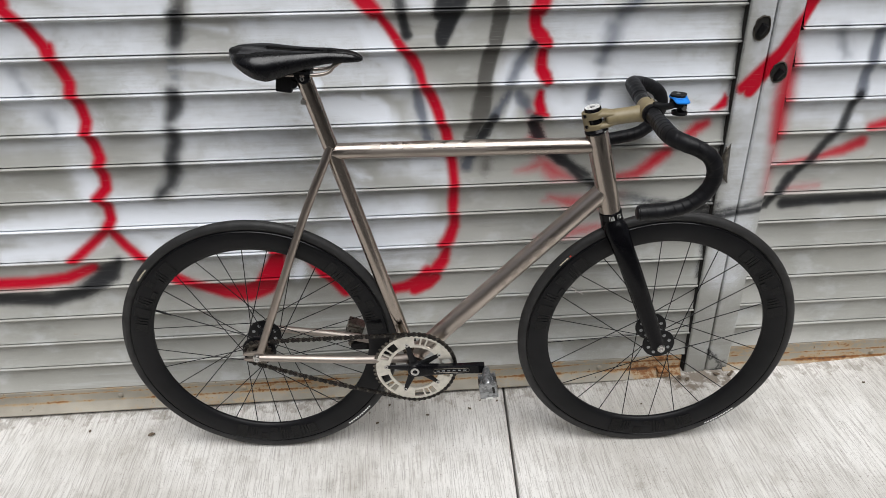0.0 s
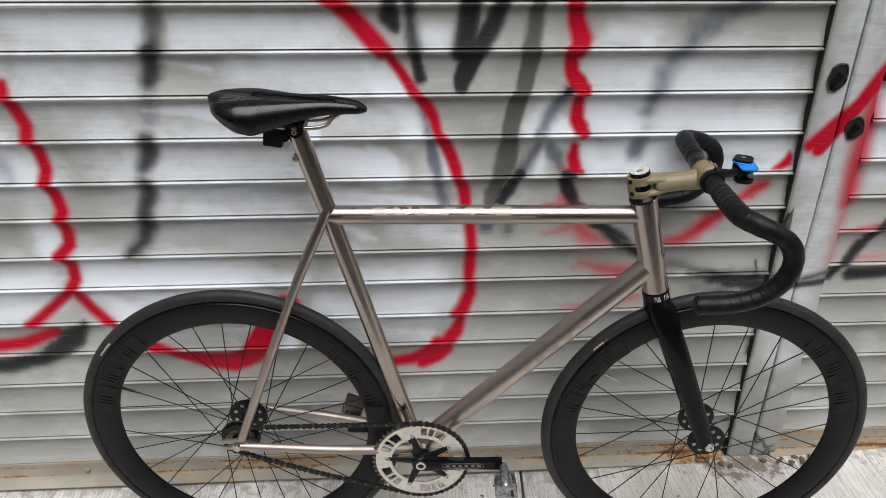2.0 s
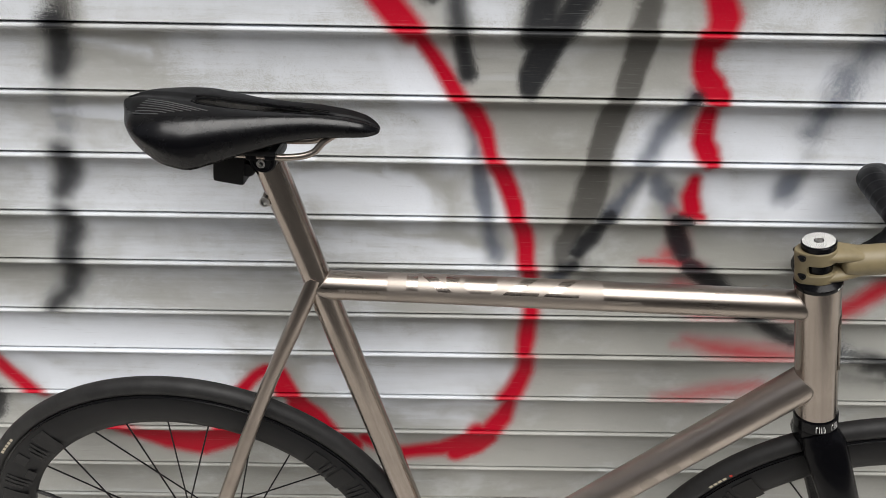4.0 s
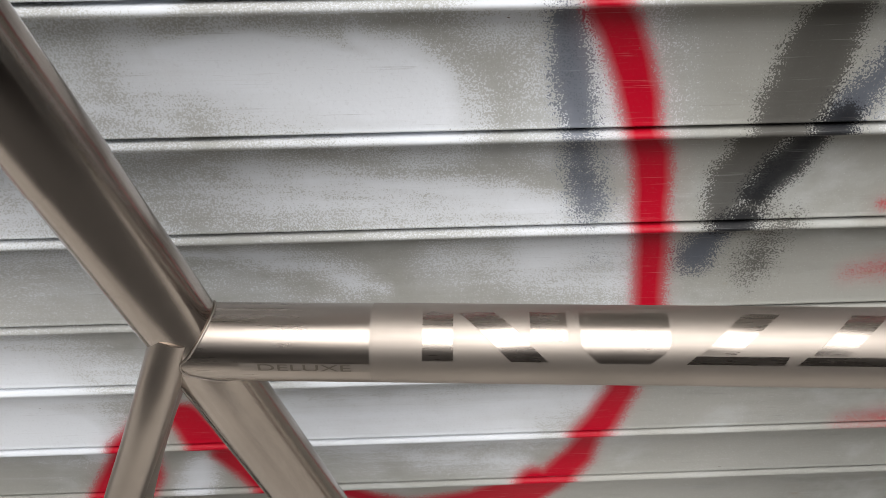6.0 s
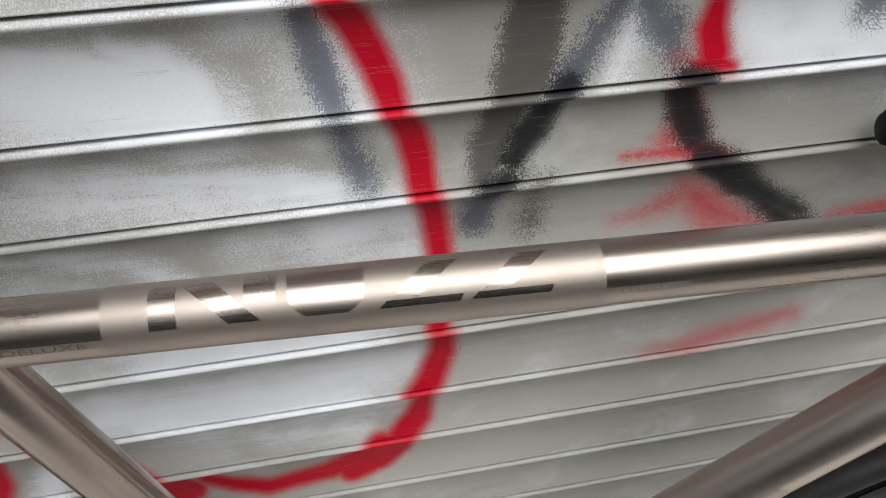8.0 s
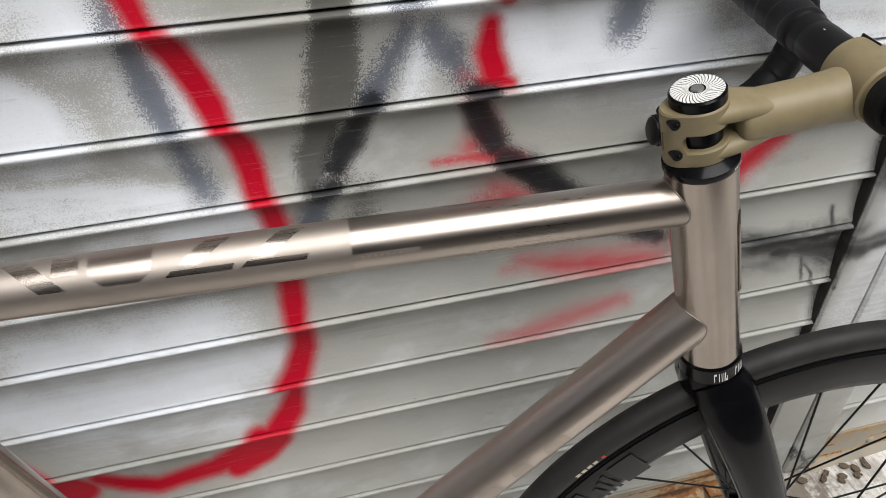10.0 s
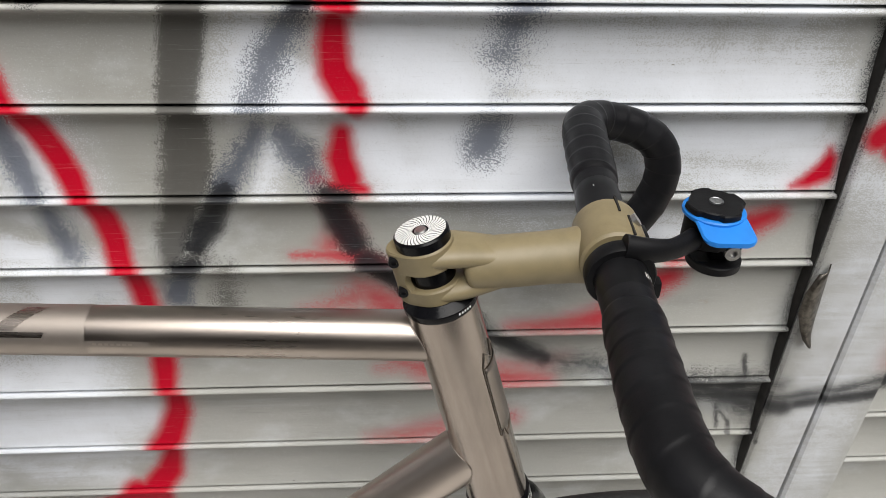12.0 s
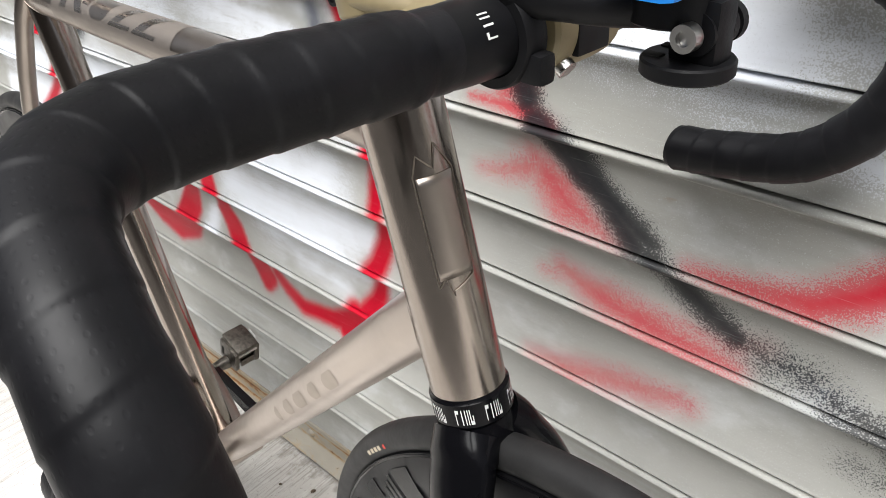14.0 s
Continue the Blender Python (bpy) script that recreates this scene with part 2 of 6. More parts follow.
# near-black colour that stands in for shade inside holes, slots and gaps
M_HOLE = plain("gap_shade", (0.02, 0.018, 0.016), 0.9, 0.0, 0.4, 60, 0.3)
M_LEAF = plain("dead_leaf", (0.13, 0.095, 0.065), 0.8, 0.0, 0.5, 60, 0.4)
M_WALL = plain("painted_masonry", (0.16, 0.145, 0.13), 0.85, 0.0, 0.3, 2, 0.4, 40)
# dark tone of the unseen opposite wall, chosen for the tubes' reflections
M_ACROSS = plain("unseen_wall_dark", (0.12, 0.10, 0.088), 0.85, 0.0, 0.3, 2, 0.4, 40)
M_ASPHALT = plain("asphalt", (0.08, 0.078, 0.075), 0.9, 0.0, 0.4, 6, 0.6, 120)


# ---- mesh helpers ----
def mesh_of(name, bm, smooth=True, sharp=35):
    bmesh.ops.recalc_face_normals(bm, faces=bm.faces)
    me = bpy.data.meshes.new(name)
    if smooth:
        for f in bm.faces:
            f.smooth = True
        for e in bm.edges:
            if len(e.link_faces) == 2 and e.calc_face_angle(0.0) > radians(sharp):
                e.smooth = False
    bm.to_mesh(me)
    bm.free()
    return me


def part(name, bm, material, parent=None, label="", smooth=True):
    me = mesh_of(name, bm, smooth)
    me.materials.append(material)
    ob = new(name, me)
    if parent is not None:
        ob.parent = parent
    if label:
        ob["label"] = label
    return ob


def ring_loft(bm, rings, closed=True, caps=True):
    """Skins rows of points into tubes."""
    rows = [[bm.verts.new(p) for p in r] for r in rings]
    for a, b in zip(rows, rows[1:]):
        n = len(a)
        for i in range(n if closed else n - 1):
            j = (i + 1) % n
            bm.faces.new((a[i], a[j], b[j], b[i]))
    if caps and closed:
        bm.faces.new(rows[0])
        bm.faces.new(rows[-1])
    return rows


def sweep(points, radii, segs=24, flat=1.0, bm=None, caps=True, up=None):
    """A round or oval tube along points; flat squeezes it across its second axis."""
    bm = bm or bmesh.new()
    pts = [Vector(p) for p in points]
    radii = radii if hasattr(radii, "__len__") else [radii] * len(pts)
    side = None
    rings = []
    for i, p in enumerate(pts):
        d = (pts[min(i + 1, len(pts) - 1)] - pts[max(i - 1, 0)]).normalized()
        if side is None:
            ref = Vector(up) if up else (Vector((0, 1, 0)) if abs(d.y) < 0.9 else Vector((0, 0, 1)))
            side = d.cross(ref).normalized()
        side = (side - d * side.dot(d)).normalized()
        other = d.cross(side)
        rings.append([p + radii[i] * (math.cos(a) * side + flat * math.sin(a) * other) for a in (2 * math.pi * k / segs for k in range(segs))])
    ring_loft(bm, rings, True, caps)
    return bm


def smooth_path(points, n):
    """A Catmull-Rom curve through points, with n steps in all."""
    p = [Vector(q) for q in points]
    p = [2 * p[0] - p[1], *p, 2 * p[-1] - p[-2]]
    out = []
    spans = len(p) - 3
    for k in range(n + 1):
        u = k / n * spans
        i = min(int(u), spans - 1)
        t = u - i
        a, b, c, d = p[i : i + 4]
        out.append(0.5 * ((2 * b) + (c - a) * t + (2 * a - 5 * b + 4 * c - d) * t * t + (3 * b - a - 3 * c + d) * t**3))
    return out


def lathe_y(profile, centre, segs=96, bm=None, closed=True):
    """Turns rows of (radius, y) about the cross axis through centre (x, z)."""
    bm = bm or bmesh.new()
    cx, cz = centre
    rings = []
    for k in range(segs):
        a = 2 * math.pi * k / segs
        rings.append([(cx + r * math.cos(a), y, cz + r * math.sin(a)) for r, y in profile])
    rows = [[bm.verts.new(p) for p in r] for r in rings]
    m = len(profile)
    for k in range(segs):
        a, b = rows[k], rows[(k + 1) % segs]
        for i in range(m if closed else m - 1):
            j = (i + 1) % m
            bm.faces.new((a[i], b[i], b[j], a[j]))
    return bm


def box(size, at=(0, 0, 0), bevel=0.0, turn=None, bm=None):
    bm = bm or bmesh.new()
    m = Matrix.Translation(at) @ (turn or Matrix()) @ Matrix.Diagonal((*size, 1))
    made = bmesh.ops.create_cube(bm, size=1.0, matrix=m)["verts"]
    if bevel:
        edges = list({e for v in made for e in v.link_edges})
        bmesh.ops.bevel(bm, geom=edges, offset=bevel, segments=2, profile=0.7, affect="EDGES")
    return bm


def prism(outline, y0, y1, bm=None):
    """An outline in x and z, extruded across from y0 to y1."""
    bm = bm or bmesh.new()
    a = [bm.verts.new((x, y0, z)) for x, z in outline]
    b = [bm.verts.new((x, y1, z)) for x, z in outline]
    bm.faces.new(a)
    bm.faces.new(b)
    for i in range(len(a)):
        j = (i + 1) % len(a)
        bm.faces.new((a[i], a[j], b[j], b[i]))
    return bm


# ---- graffiti ----
STROKES = []


def spray(paint, width, soft, amount, line):
    """One sprayed line on the shutter's plane, in metres (x, z)."""
    STROKES.append((paint, 0.0052 + 1.6 * soft, amount, np.array([(x, z, width) for x, z in line], float)))


def brush(paint, soft, amount, line):
    """A sprayed line whose width changes from point to point (x, z, width)."""
    STROKES.append((paint, 0.0052 + 1.6 * soft, amount, np.array(line, float)))


spray('white', 0.16, 0.06, 0.57, [(-0.24, 1.055), (-0.125, 1.041)])
spray('white', 0.12, 0.06, 0.69, [(-0.393, 1.05), (-0.321, 1.06)])
spray('white', 0.02, 0.02, 0.57, [(-0.051, 0.982), (0.093, 0.973), (0.214, 0.943)])
spray('white', 0.1, 0.05, 0.8, [(-0.41, 0.951), (-0.347, 0.881), (-0.293, 0.845)])
spray('white', 0.1, 0.05, 0.57, [(-0.122, 0.94), (-0.098, 0.872)])
spray('white', 0.05, 0.03, 1, [(-0.299, 0.724), (-0.29, 0.679)])
spray('white', 0.1, 0.05, 0.8, [(-0.461, 0.564), (-0.345, 0.588)])
spray('white', 0.1, 0.05, 1, [(-0.217, 0.614), (-0.128, 0.587)])
spray('white', 0.12, 0.06, 0.69, [(-0.166, 0.533), (0.031, 0.569)])
spray('white', 0.06, 0.03, 0.92, [(0.296, 0.871), (0.384, 0.85), (0.41, 0.836)])
spray('white', 0.03, 0.03, 0.46, [(0.227, 0.884), (0.346, 0.857)])
spray('white', 0.03, 0.03, 0.69, [(0.261, 0.784), (0.45, 0.764), (0.492, 0.748)])
spray('white', 0.03, 0.02, 0.46, [(0.283, 0.725), (0.338, 0.708)])
spray('white', 0.11, 0.05, 0.92, [(-0.06, 0.604), (0.069, 0.583)])
spray('white', 0.08, 0.04, 1, [(0.005, 0.526), (0.079, 0.515)])
spray('white', 0.05, 0.03, 0.69, [(-0.182, 0.51), (-0.058, 0.528)])
spray('white', 0.07, 0.04, 0.8, [(0.331, 0.59), (0.423, 0.593), (0.491, 0.595)])
spray('white', 0.06, 0.04, 0.92, [(0.327, 0.501), (0.494, 0.529)])
spray('white', 0.05, 0.03, 1, [(0.402, 1.04), (0.424, 1.012)])
spray('white', 0.05, 0.03, 1, [(0.448, 0.969), (0.464, 0.924)])
spray('white', 0.06, 0.03, 0.69, [(0.348, 1.062), (0.402, 1.04)])
spray('white', 0.05, 0.03, 0.8, [(0.493, 0.713), (0.549, 0.732)])
spray('white', 0.04, 0.03, 1, [(0.724, 0.971), (0.708, 0.931), (0.762, 0.926)])
spray('white', 0.06, 0.04, 1, [(0.867, 0.857), (0.934, 0.859)])
spray('white', 0.08, 0.04, 1, [(0.837, 0.962), (0.884, 0.936)])
spray('white', 0.08, 0.04, 1, [(0.881, 0.873), (0.97, 0.85)])
spray('white', 0.09, 0.05, 0.8, [(0.978, 0.947), (1.177, 0.931)])
spray('white', 0.04, 0.02, 0.92, [(0.738, 0.931), (0.769, 0.926)])
spray('white', 0.06, 0.03, 0.69, [(1.099, 0.9), (1.23, 0.866)])
spray('white', 0.08, 0.05, 0.69, [(0.927, 0.98), (1.023, 0.966)])
spray('white', 0.12, 0.06, 0.69, [(0.207, 1.082), (0.35, 1.041)])
spray('white', 0.1, 0.05, 0.69, [(0.834, 1.052), (1.166, 1.019)])
spray('white', 0.1, 0.05, 0.92, [(1.435, 0.971), (1.604, 0.967)])
spray('white', 0.12, 0.06, 0.8, [(1.458, 0.888), (1.631, 0.883)])
spray('white', 0.08, 0.05, 0.8, [(1.411, 1.063), (1.577, 1.052)])
spray('white', 0.06, 0.04, 0.92, [(0.287, 0.52), (0.343, 0.483)])
spray('white', 0.05, 0.03, 0.57, [(1.3, 0.836), (1.212, 0.867)])
spray('white', 0.11, 0.02, 0.37, [(1.336, 0.356), (1.314, 1.351)])
spray('white', 0.22, 0.12, 0.63, [(-0.021, 0.858), (0.123, 0.837)])
spray('white', 0.1, 0.05, 0.57, [(0.008, 0.763), (0.189, 0.766)])
spray('white', 0.08, 0.04, 0.63, [(0.146, 1.053), (0.313, 1.039)])
spray('white', 0.08, 0.04, 0.57, [(0.306, 0.961), (0.424, 0.956)])
spray('white', 0.1, 0.05, 0.69, [(0.837, 0.98), (0.909, 0.98)])
spray('white', 0.08, 0.04, 0.57, [(0.511, 0.883), (0.518, 0.839)])
spray('white', 0.05, 0.03, 0.86, [(0.243, 0.876), (0.357, 0.86), (0.411, 0.838)])
spray('white', 0.03, 0.02, 0.69, [(0.287, 0.798), (0.38, 0.78), (0.502, 0.757)])
spray('white', 0.02, 0.015, 0.69, [(0.27, 0.725), (0.327, 0.713), (0.353, 0.694)])
spray('white', 0.05, 0.03, 0.92, [(0.308, 0.521), (0.416, 0.521), (0.514, 0.532)])
spray('white', 0.05, 0.03, 0.92, [(0.266, 0.526), (0.399, 0.497), (0.485, 0.505)])
spray('white', 0.04, 0.03, 0.46, [(0.332, 0.665), (0.351, 0.6)])
spray('blue', 0.02, 0.02, 0.5, [(-0.392, 0.974), (-0.375, 0.929)])
spray('blue', 0.03, 0.02, 0.5, [(-0.348, 0.875), (-0.333, 0.837)])
brush('white', 0.006, 0.92, [(0.501, 0.846, 0.014), (0.504, 0.835, 0.017)])
brush('white', 0.01, 0.57, [(0.512, 0.76, 0.033), (0.519, 0.754, 0.029)])
spray('blue', 0.02, 0.02, 0.6, [(1.49, 1.023), (1.521, 0.963)])
spray('blue', 0.022, 0.008, 0.95, [(1.59, 1.014), (1.589, 0.956), (1.587, 0.921), (1.584, 0.87)])
spray('black', 0.035, 0.02, 0.8, [(1.141, 0.566), (1.181, 0.565), (1.249, 0.531)])
spray('black', 0.012, 0.01, 0.8, [(1.179, 0.574), (1.275, 0.557), (1.342, 0.568), (1.402, 0.588)])
spray('black', 0.02, 0.008, 0.9, [(1.582, 0.863), (1.572, 0.832), (1.559, 0.776), (1.524, 0.727), (1.461, 0.644)])
spray('black', 0.02, 0.012, 0.9, [(1.458, 0.568), (1.604, 0.572), (1.79, 0.577)])
# dark line along the slat ends: shade of the gap painted on, with grime
spray('black', 0.008, 0.008, 0.7, [(1.247, 1.1), (1.252, 0.9), (1.256, 0.7), (1.261, 0.5), (1.265, 0.35)])
spray('black', 0.02, 0.015, 0.7, [(1.173, 0.582), (1.268, 0.579)])
spray('red', 0.025, 0.008, 1, [(-0.387, 1.121), (-0.339, 1.076), (-0.311, 1.033), (-0.304, 1.008), (-0.293, 0.989), (-0.277, 0.947), (-0.281, 0.922), (-0.268, 0.897), (-0.262, 0.858), (-0.272, 0.826), (-0.259, 0.801), (-0.252, 0.766), (-0.264, 0.742), (-0.255, 0.72), (-0.257, 0.689), (-0.285, 0.661), (-0.266, 0.638), (-0.265, 0.604), (-0.28, 0.578)])
spray('red', 0.023, 0.009, 1, [(-0.283, 0.573), (-0.333, 0.531), (-0.387, 0.489)])
spray('red', 0.023, 0.009, 1, [(-0.275, 0.57), (-0.247, 0.527), (-0.207, 0.483)])
spray('red', 0.027, 0.01, 1, [(-0.594, 0.433), (-0.498, 0.432), (-0.411, 0.44), (-0.341, 0.466)])
spray('red', 0.023, 0.009, 1, [(-0.373, 1.151), (-0.369, 1.12)])
spray('red', 0.027, 0.007, 1, [(1.272, 0.892), (1.351, 0.981), (1.377, 1.038), (1.409, 1.095)])
brush('white', 0.03, 0.92, [(-0.378, 1.097, 0.024), (-0.326, 1.081, 0.008)])
brush('white', 0.03, 0.92, [(-0.428, 0.931, 0.016), (-0.365, 0.903, 0.057), (-0.302, 0.859, 0.045)])
brush('white', 0.02, 1.0, [(-0.337, 0.847, 0.022), (-0.294, 0.841, 0.018)])
brush('white', 0.03, 0.57, [(-0.469, 0.799, 0.011), (-0.357, 0.797, 0.011)])
brush('white', 0.012, 1.0, [(-0.292, 0.739, 0.004), (-0.296, 0.702, 0.034), (-0.292, 0.672, 0.02)])
brush('white', 0.03, 0.92, [(-0.535, 0.581, 0.04), (-0.412, 0.592, 0.055), (-0.326, 0.612, 0.04)])
brush('white', 0.02, 0.98, [(-0.543, 0.513, 0.032), (-0.389, 0.527, 0.048), (-0.301, 0.546, 0.016)])
brush('white', 0.02, 1.0, [(-0.221, 0.648, 0.004), (-0.187, 0.625, 0.046), (-0.111, 0.598, 0.031), (0.007, 0.575, 0.01)])
brush('white', 0.03, 0.98, [(-0.222, 0.558, 0.042), (-0.162, 0.516, 0.06)])
brush('white', 0.02, 0.55, [(0.013, 0.616, 0.031), (0.105, 0.599, 0.041), (0.212, 0.584, 0.032)])
brush('white', 0.006, 0.86, [(-0.053, 0.976, 0.011), (0.045, 0.972, 0.027), (0.141, 0.952, 0.038), (0.264, 0.93, 0.033)])
brush('white', 0.01, 0.69, [(-0.074, 0.865, 0.004), (0.141, 0.869, 0.013), (0.255, 0.84, 0.01)])
brush('white', 0.01, 0.8, [(-0.011, 1.071, 0.004), (0.082, 1.054, 0.008)])
brush('white', 0.01, 0.86, [(0.127, 1.108, 0.004), (0.258, 1.096, 0.01)])
brush('white', 0.02, 0.98, [(0.371, 1.059, 0.034), (0.414, 1.001, 0.056), (0.462, 0.947, 0.03)])
brush('white', 0.02, 0.98, [(0.239, 0.884, 0.02), (0.324, 0.873, 0.054), (0.397, 0.854, 0.04)])
brush('white', 0.03, 0.59, [(0.426, 0.718, 0.032), (0.553, 0.689, 0.045)])
brush('white', 0.02, 0.55, [(0.211, 0.571, 0.023), (0.347, 0.55, 0.034), (0.538, 0.55, 0.027)])
brush('white', 0.02, 0.55, [(0.401, 0.458, 0.036), (0.568, 0.483, 0.036)])
brush('white', 0.03, 0.4, [(0.217, 0.715, 0.023), (0.311, 0.683, 0.023)])
brush('white', 0.01, 0.98, [(0.716, 0.951, 0.009), (0.762, 0.937, 0.031), (0.797, 0.925, 0.018)])
brush('white', 0.03, 0.72, [(0.831, 0.938, 0.033), (0.972, 0.908, 0.055), (1.176, 0.898, 0.035)])
brush('white', 0.02, 0.65, [(1.007, 0.861, 0.027), (1.209, 0.843, 0.037)])
brush('white', 0.03, 0.98, [(1.394, 0.997, 0.027), (1.491, 0.972, 0.055), (1.618, 0.959, 0.039)])
brush('white', 0.03, 0.98, [(1.433, 0.9, 0.035), (1.644, 0.88, 0.051)])
brush('white', 0.03, 0.8, [(1.448, 0.814, 0.022), (1.598, 0.8, 0.023)])
brush('white', 0.012, 0.98, [(0.25, 0.862, 0.004), (0.321, 0.867, 0.031), (0.377, 0.854, 0.046), (0.426, 0.836, 0.014)])
brush('white', 0.03, 0.75, [(0.001, 0.847, 0.007), (0.125, 0.839, 0.025)])
brush('white', 0.02, 1.0, [(0.389, 1.065, 0.005), (0.41, 1.035, 0.023), (0.442, 1.009, 0.01)])
brush('white', 0.02, 1.0, [(0.439, 0.963, 0.011), (0.461, 0.922, 0.026)])
brush('white', 0.012, 1.0, [(-0.143, 0.601, 0.058), (-0.085, 0.595, 0.034), (0.026, 0.618, 0.011)])
brush('white', 0.012, 1.0, [(-0.175, 0.508, 0.031), (-0.038, 0.518, 0.024), (0.028, 0.52, 0.077), (0.078, 0.51, 0.07), (0.087, 0.475, 0.032)])
brush('white', 0.02, 0.51, [(0.27, 0.588, 0.011), (0.377, 0.596, 0.021), (0.499, 0.593, 0.019)])
brush('white', 0.02, 0.59, [(0.264, 0.52, 0.024), (0.375, 0.534, 0.046), (0.526, 0.528, 0.039)])
brush('white', 0.01, 1.0, [(0.708, 0.954, 0.023), (0.741, 0.944, 0.037), (0.751, 0.929, 0.013)])
brush('white', 0.03, 0.98, [(0.797, 0.953, 0.011), (0.902, 0.943, 0.035)])
brush('white', 0.03, 0.78, [(0.823, 0.861, 0.028), (0.931, 0.864, 0.039)])
brush('white', 0.02, 0.78, [(0.821, 0.856, 0.011), (0.885, 0.88, 0.039), (0.916, 0.855, 0.028), (0.979, 0.849, 0.021)])
brush('white', 0.03, 0.67, [(1.073, 0.885, 0.019), (1.191, 0.888, 0.023)])
brush('white', 0.03, 0.54, [(0.974, 0.937, 0.01), (1.214, 0.93, 0.007)])
brush('white', 0.03, 0.49, [(0.836, 0.952, 0.034), (0.931, 0.937, 0.022)])
brush('white', 0.02, 0.51, [(0.451, 0.728, 0.019), (0.536, 0.719, 0.026)])
brush('white', 0.03, 0.51, [(0.398, 0.562, 0.027), (0.532, 0.527, 0.044)])
brush('black', 0.012, 0.95, [(-0.609, 0.386, 0.034), (-0.47, 0.375, 0.035), (-0.379, 0.397, 0.038), (-0.308, 0.448, 0.05), (-0.271, 0.486, 0.016)])
brush('black', 0.006, 0.88, [(1.299, 0.547, 0.014), (1.411, 0.565, 0.019), (1.46, 0.646, 0.026)])
brush('black', 0.01, 0.85, [(1.17, 0.548, 0.018), (1.284, 0.542, 0.025)])
brush('black', 0.008, 0.92, [(1.458, 0.568, 0.029), (1.604, 0.572, 0.026), (1.79, 0.577, 0.02)])
brush('red', 0.02, 0.8, [(1.375, 1.013, 0.03), (1.384, 0.933, 0.048), (1.385, 0.849, 0.052), (1.391, 0.758, 0.04)])
brush('red', 0.02, 0.45, [(1.391, 0.758, 0.037), (1.393, 0.615, 0.024)])
brush('red', 0.004, 1, [(1.292, 0.883, 0.029), (1.351, 0.979, 0.029), (1.41, 1.096, 0.03)])
brush('red', 0.01, 0.75, [(1.401, 0.681, 0.004), (1.507, 0.699, 0.013), (1.581, 0.716, 0.026), (1.626, 0.736, 0.032)])
brush('red', 0.02, 0.5, [(1.453, 0.614, 0.011), (1.536, 0.618, 0.008)])
brush('red', 0.012, 0.9, [(1.634, 0.777, 0.017), (1.719, 0.794, 0.032)])
spray('black', 0.004, 0.003, 0.85, [(1.354, -0.009), (1.37, 0.012), (1.38, 0.039), (1.397, 0.022), (1.337, 0.094), (1.348, 0.059), (1.363, 0.074), (1.373, 0.044), (1.393, 0.049)])
spray('black', 0.012, 0.01, 0.8, [(1.306, -0.001), (1.403, 0.022)])
brush('white', 0.004, 1.0, [(0.254, 0.886, 0.016), (0.311, 0.885, 0.032), (0.376, 0.864, 0.042), (0.417, 0.842, 0.022)])
brush('white', 0.006, 0.55, [(0.226, 0.728, 0.009), (0.317, 0.713, 0.021), (0.375, 0.687, 0.01)])
brush('white', 0.02, 0.62, [(0.315, 0.529, 0.055), (0.416, 0.521, 0.074), (0.531, 0.54, 0.046)])
brush('white', 0.006, 0.64, [(-0.014, 0.534, 0.042), (0.05, 0.542, 0.05), (0.081, 0.503, 0.063)])
brush('white', 0.015, 0.59, [(0.026, 0.612, 0.034), (0.151, 0.6, 0.026)])
brush('white', 0.015, 0.62, [(0.328, 0.524, 0.067), (0.471, 0.531, 0.066), (0.55, 0.54, 0.047)])
brush('white', 0.006, 0.69, [(0.264, 0.807, 0.004), (0.348, 0.791, 0.013), (0.435, 0.779, 0.024), (0.499, 0.763, 0.031)])
spray('black', 0.0025, 0.001, 0.9, [(1.212, 0.55), (1.213, 0.53), (1.232, 0.505), (1.233, 0.485)])
spray('black', 0.0025, 0.001, 0.9, [(1.227, 0.611), (1.232, 0.587)])
spray('black', 0.0025, 0.001, 0.9, [(1.248, 0.59), (1.257, 0.574), (1.265, 0.563)])
spray('black', 0.0025, 0.001, 0.9, [(1.266, 0.5), (1.27, 0.477)])
brush('red', 0.006, 1, [(0.413, 1.081, 0.017), (0.433, 1.054, 0.019), (0.452, 1.026, 0.021), (0.464, 1.006, 0.021)])
brush('red', 0.006, 1, [(0.47, 0.999, 0.019), (0.487, 0.981, 0.024), (0.501, 0.955, 0.021), (0.508, 0.929, 0.018), (0.513, 0.915, 0.017)])
brush('red', 0.006, 1, [(0.517, 0.91, 0.024), (0.527, 0.895, 0.025), (0.537, 0.873, 0.025), (0.545, 0.851, 0.025), (0.549, 0.835, 0.022), (0.55, 0.828, 0.02)])
brush('red', 0.006, 1, [(0.554, 0.821, 0.022), (0.563, 0.803, 0.025), (0.567, 0.78, 0.024), (0.568, 0.762, 0.024), (0.57, 0.748, 0.024)])
brush('red', 0.009, 1, [(0.513, 0.408, 0.037), (0.491, 0.379, 0.035), (0.452, 0.362, 0.028), (0.413, 0.357, 0.025), (0.381, 0.351, 0.024), (0.346, 0.366, 0.022), (0.319, 0.383, 0.021)])
brush('red', 0.007, 1, [(0.299, 0.368, 0.035), (0.266, 0.398, 0.036), (0.239, 0.435, 0.035), (0.215, 0.461, 0.03)])
brush('red', 0.006, 1, [(0.212, 0.472, 0.032), (0.197, 0.498, 0.037), (0.185, 0.529, 0.032), (0.168, 0.538, 0.018), (0.150, 0.526, 0.018), (0.130, 0.504, 0.020), (0.116, 0.489, 0.022)])
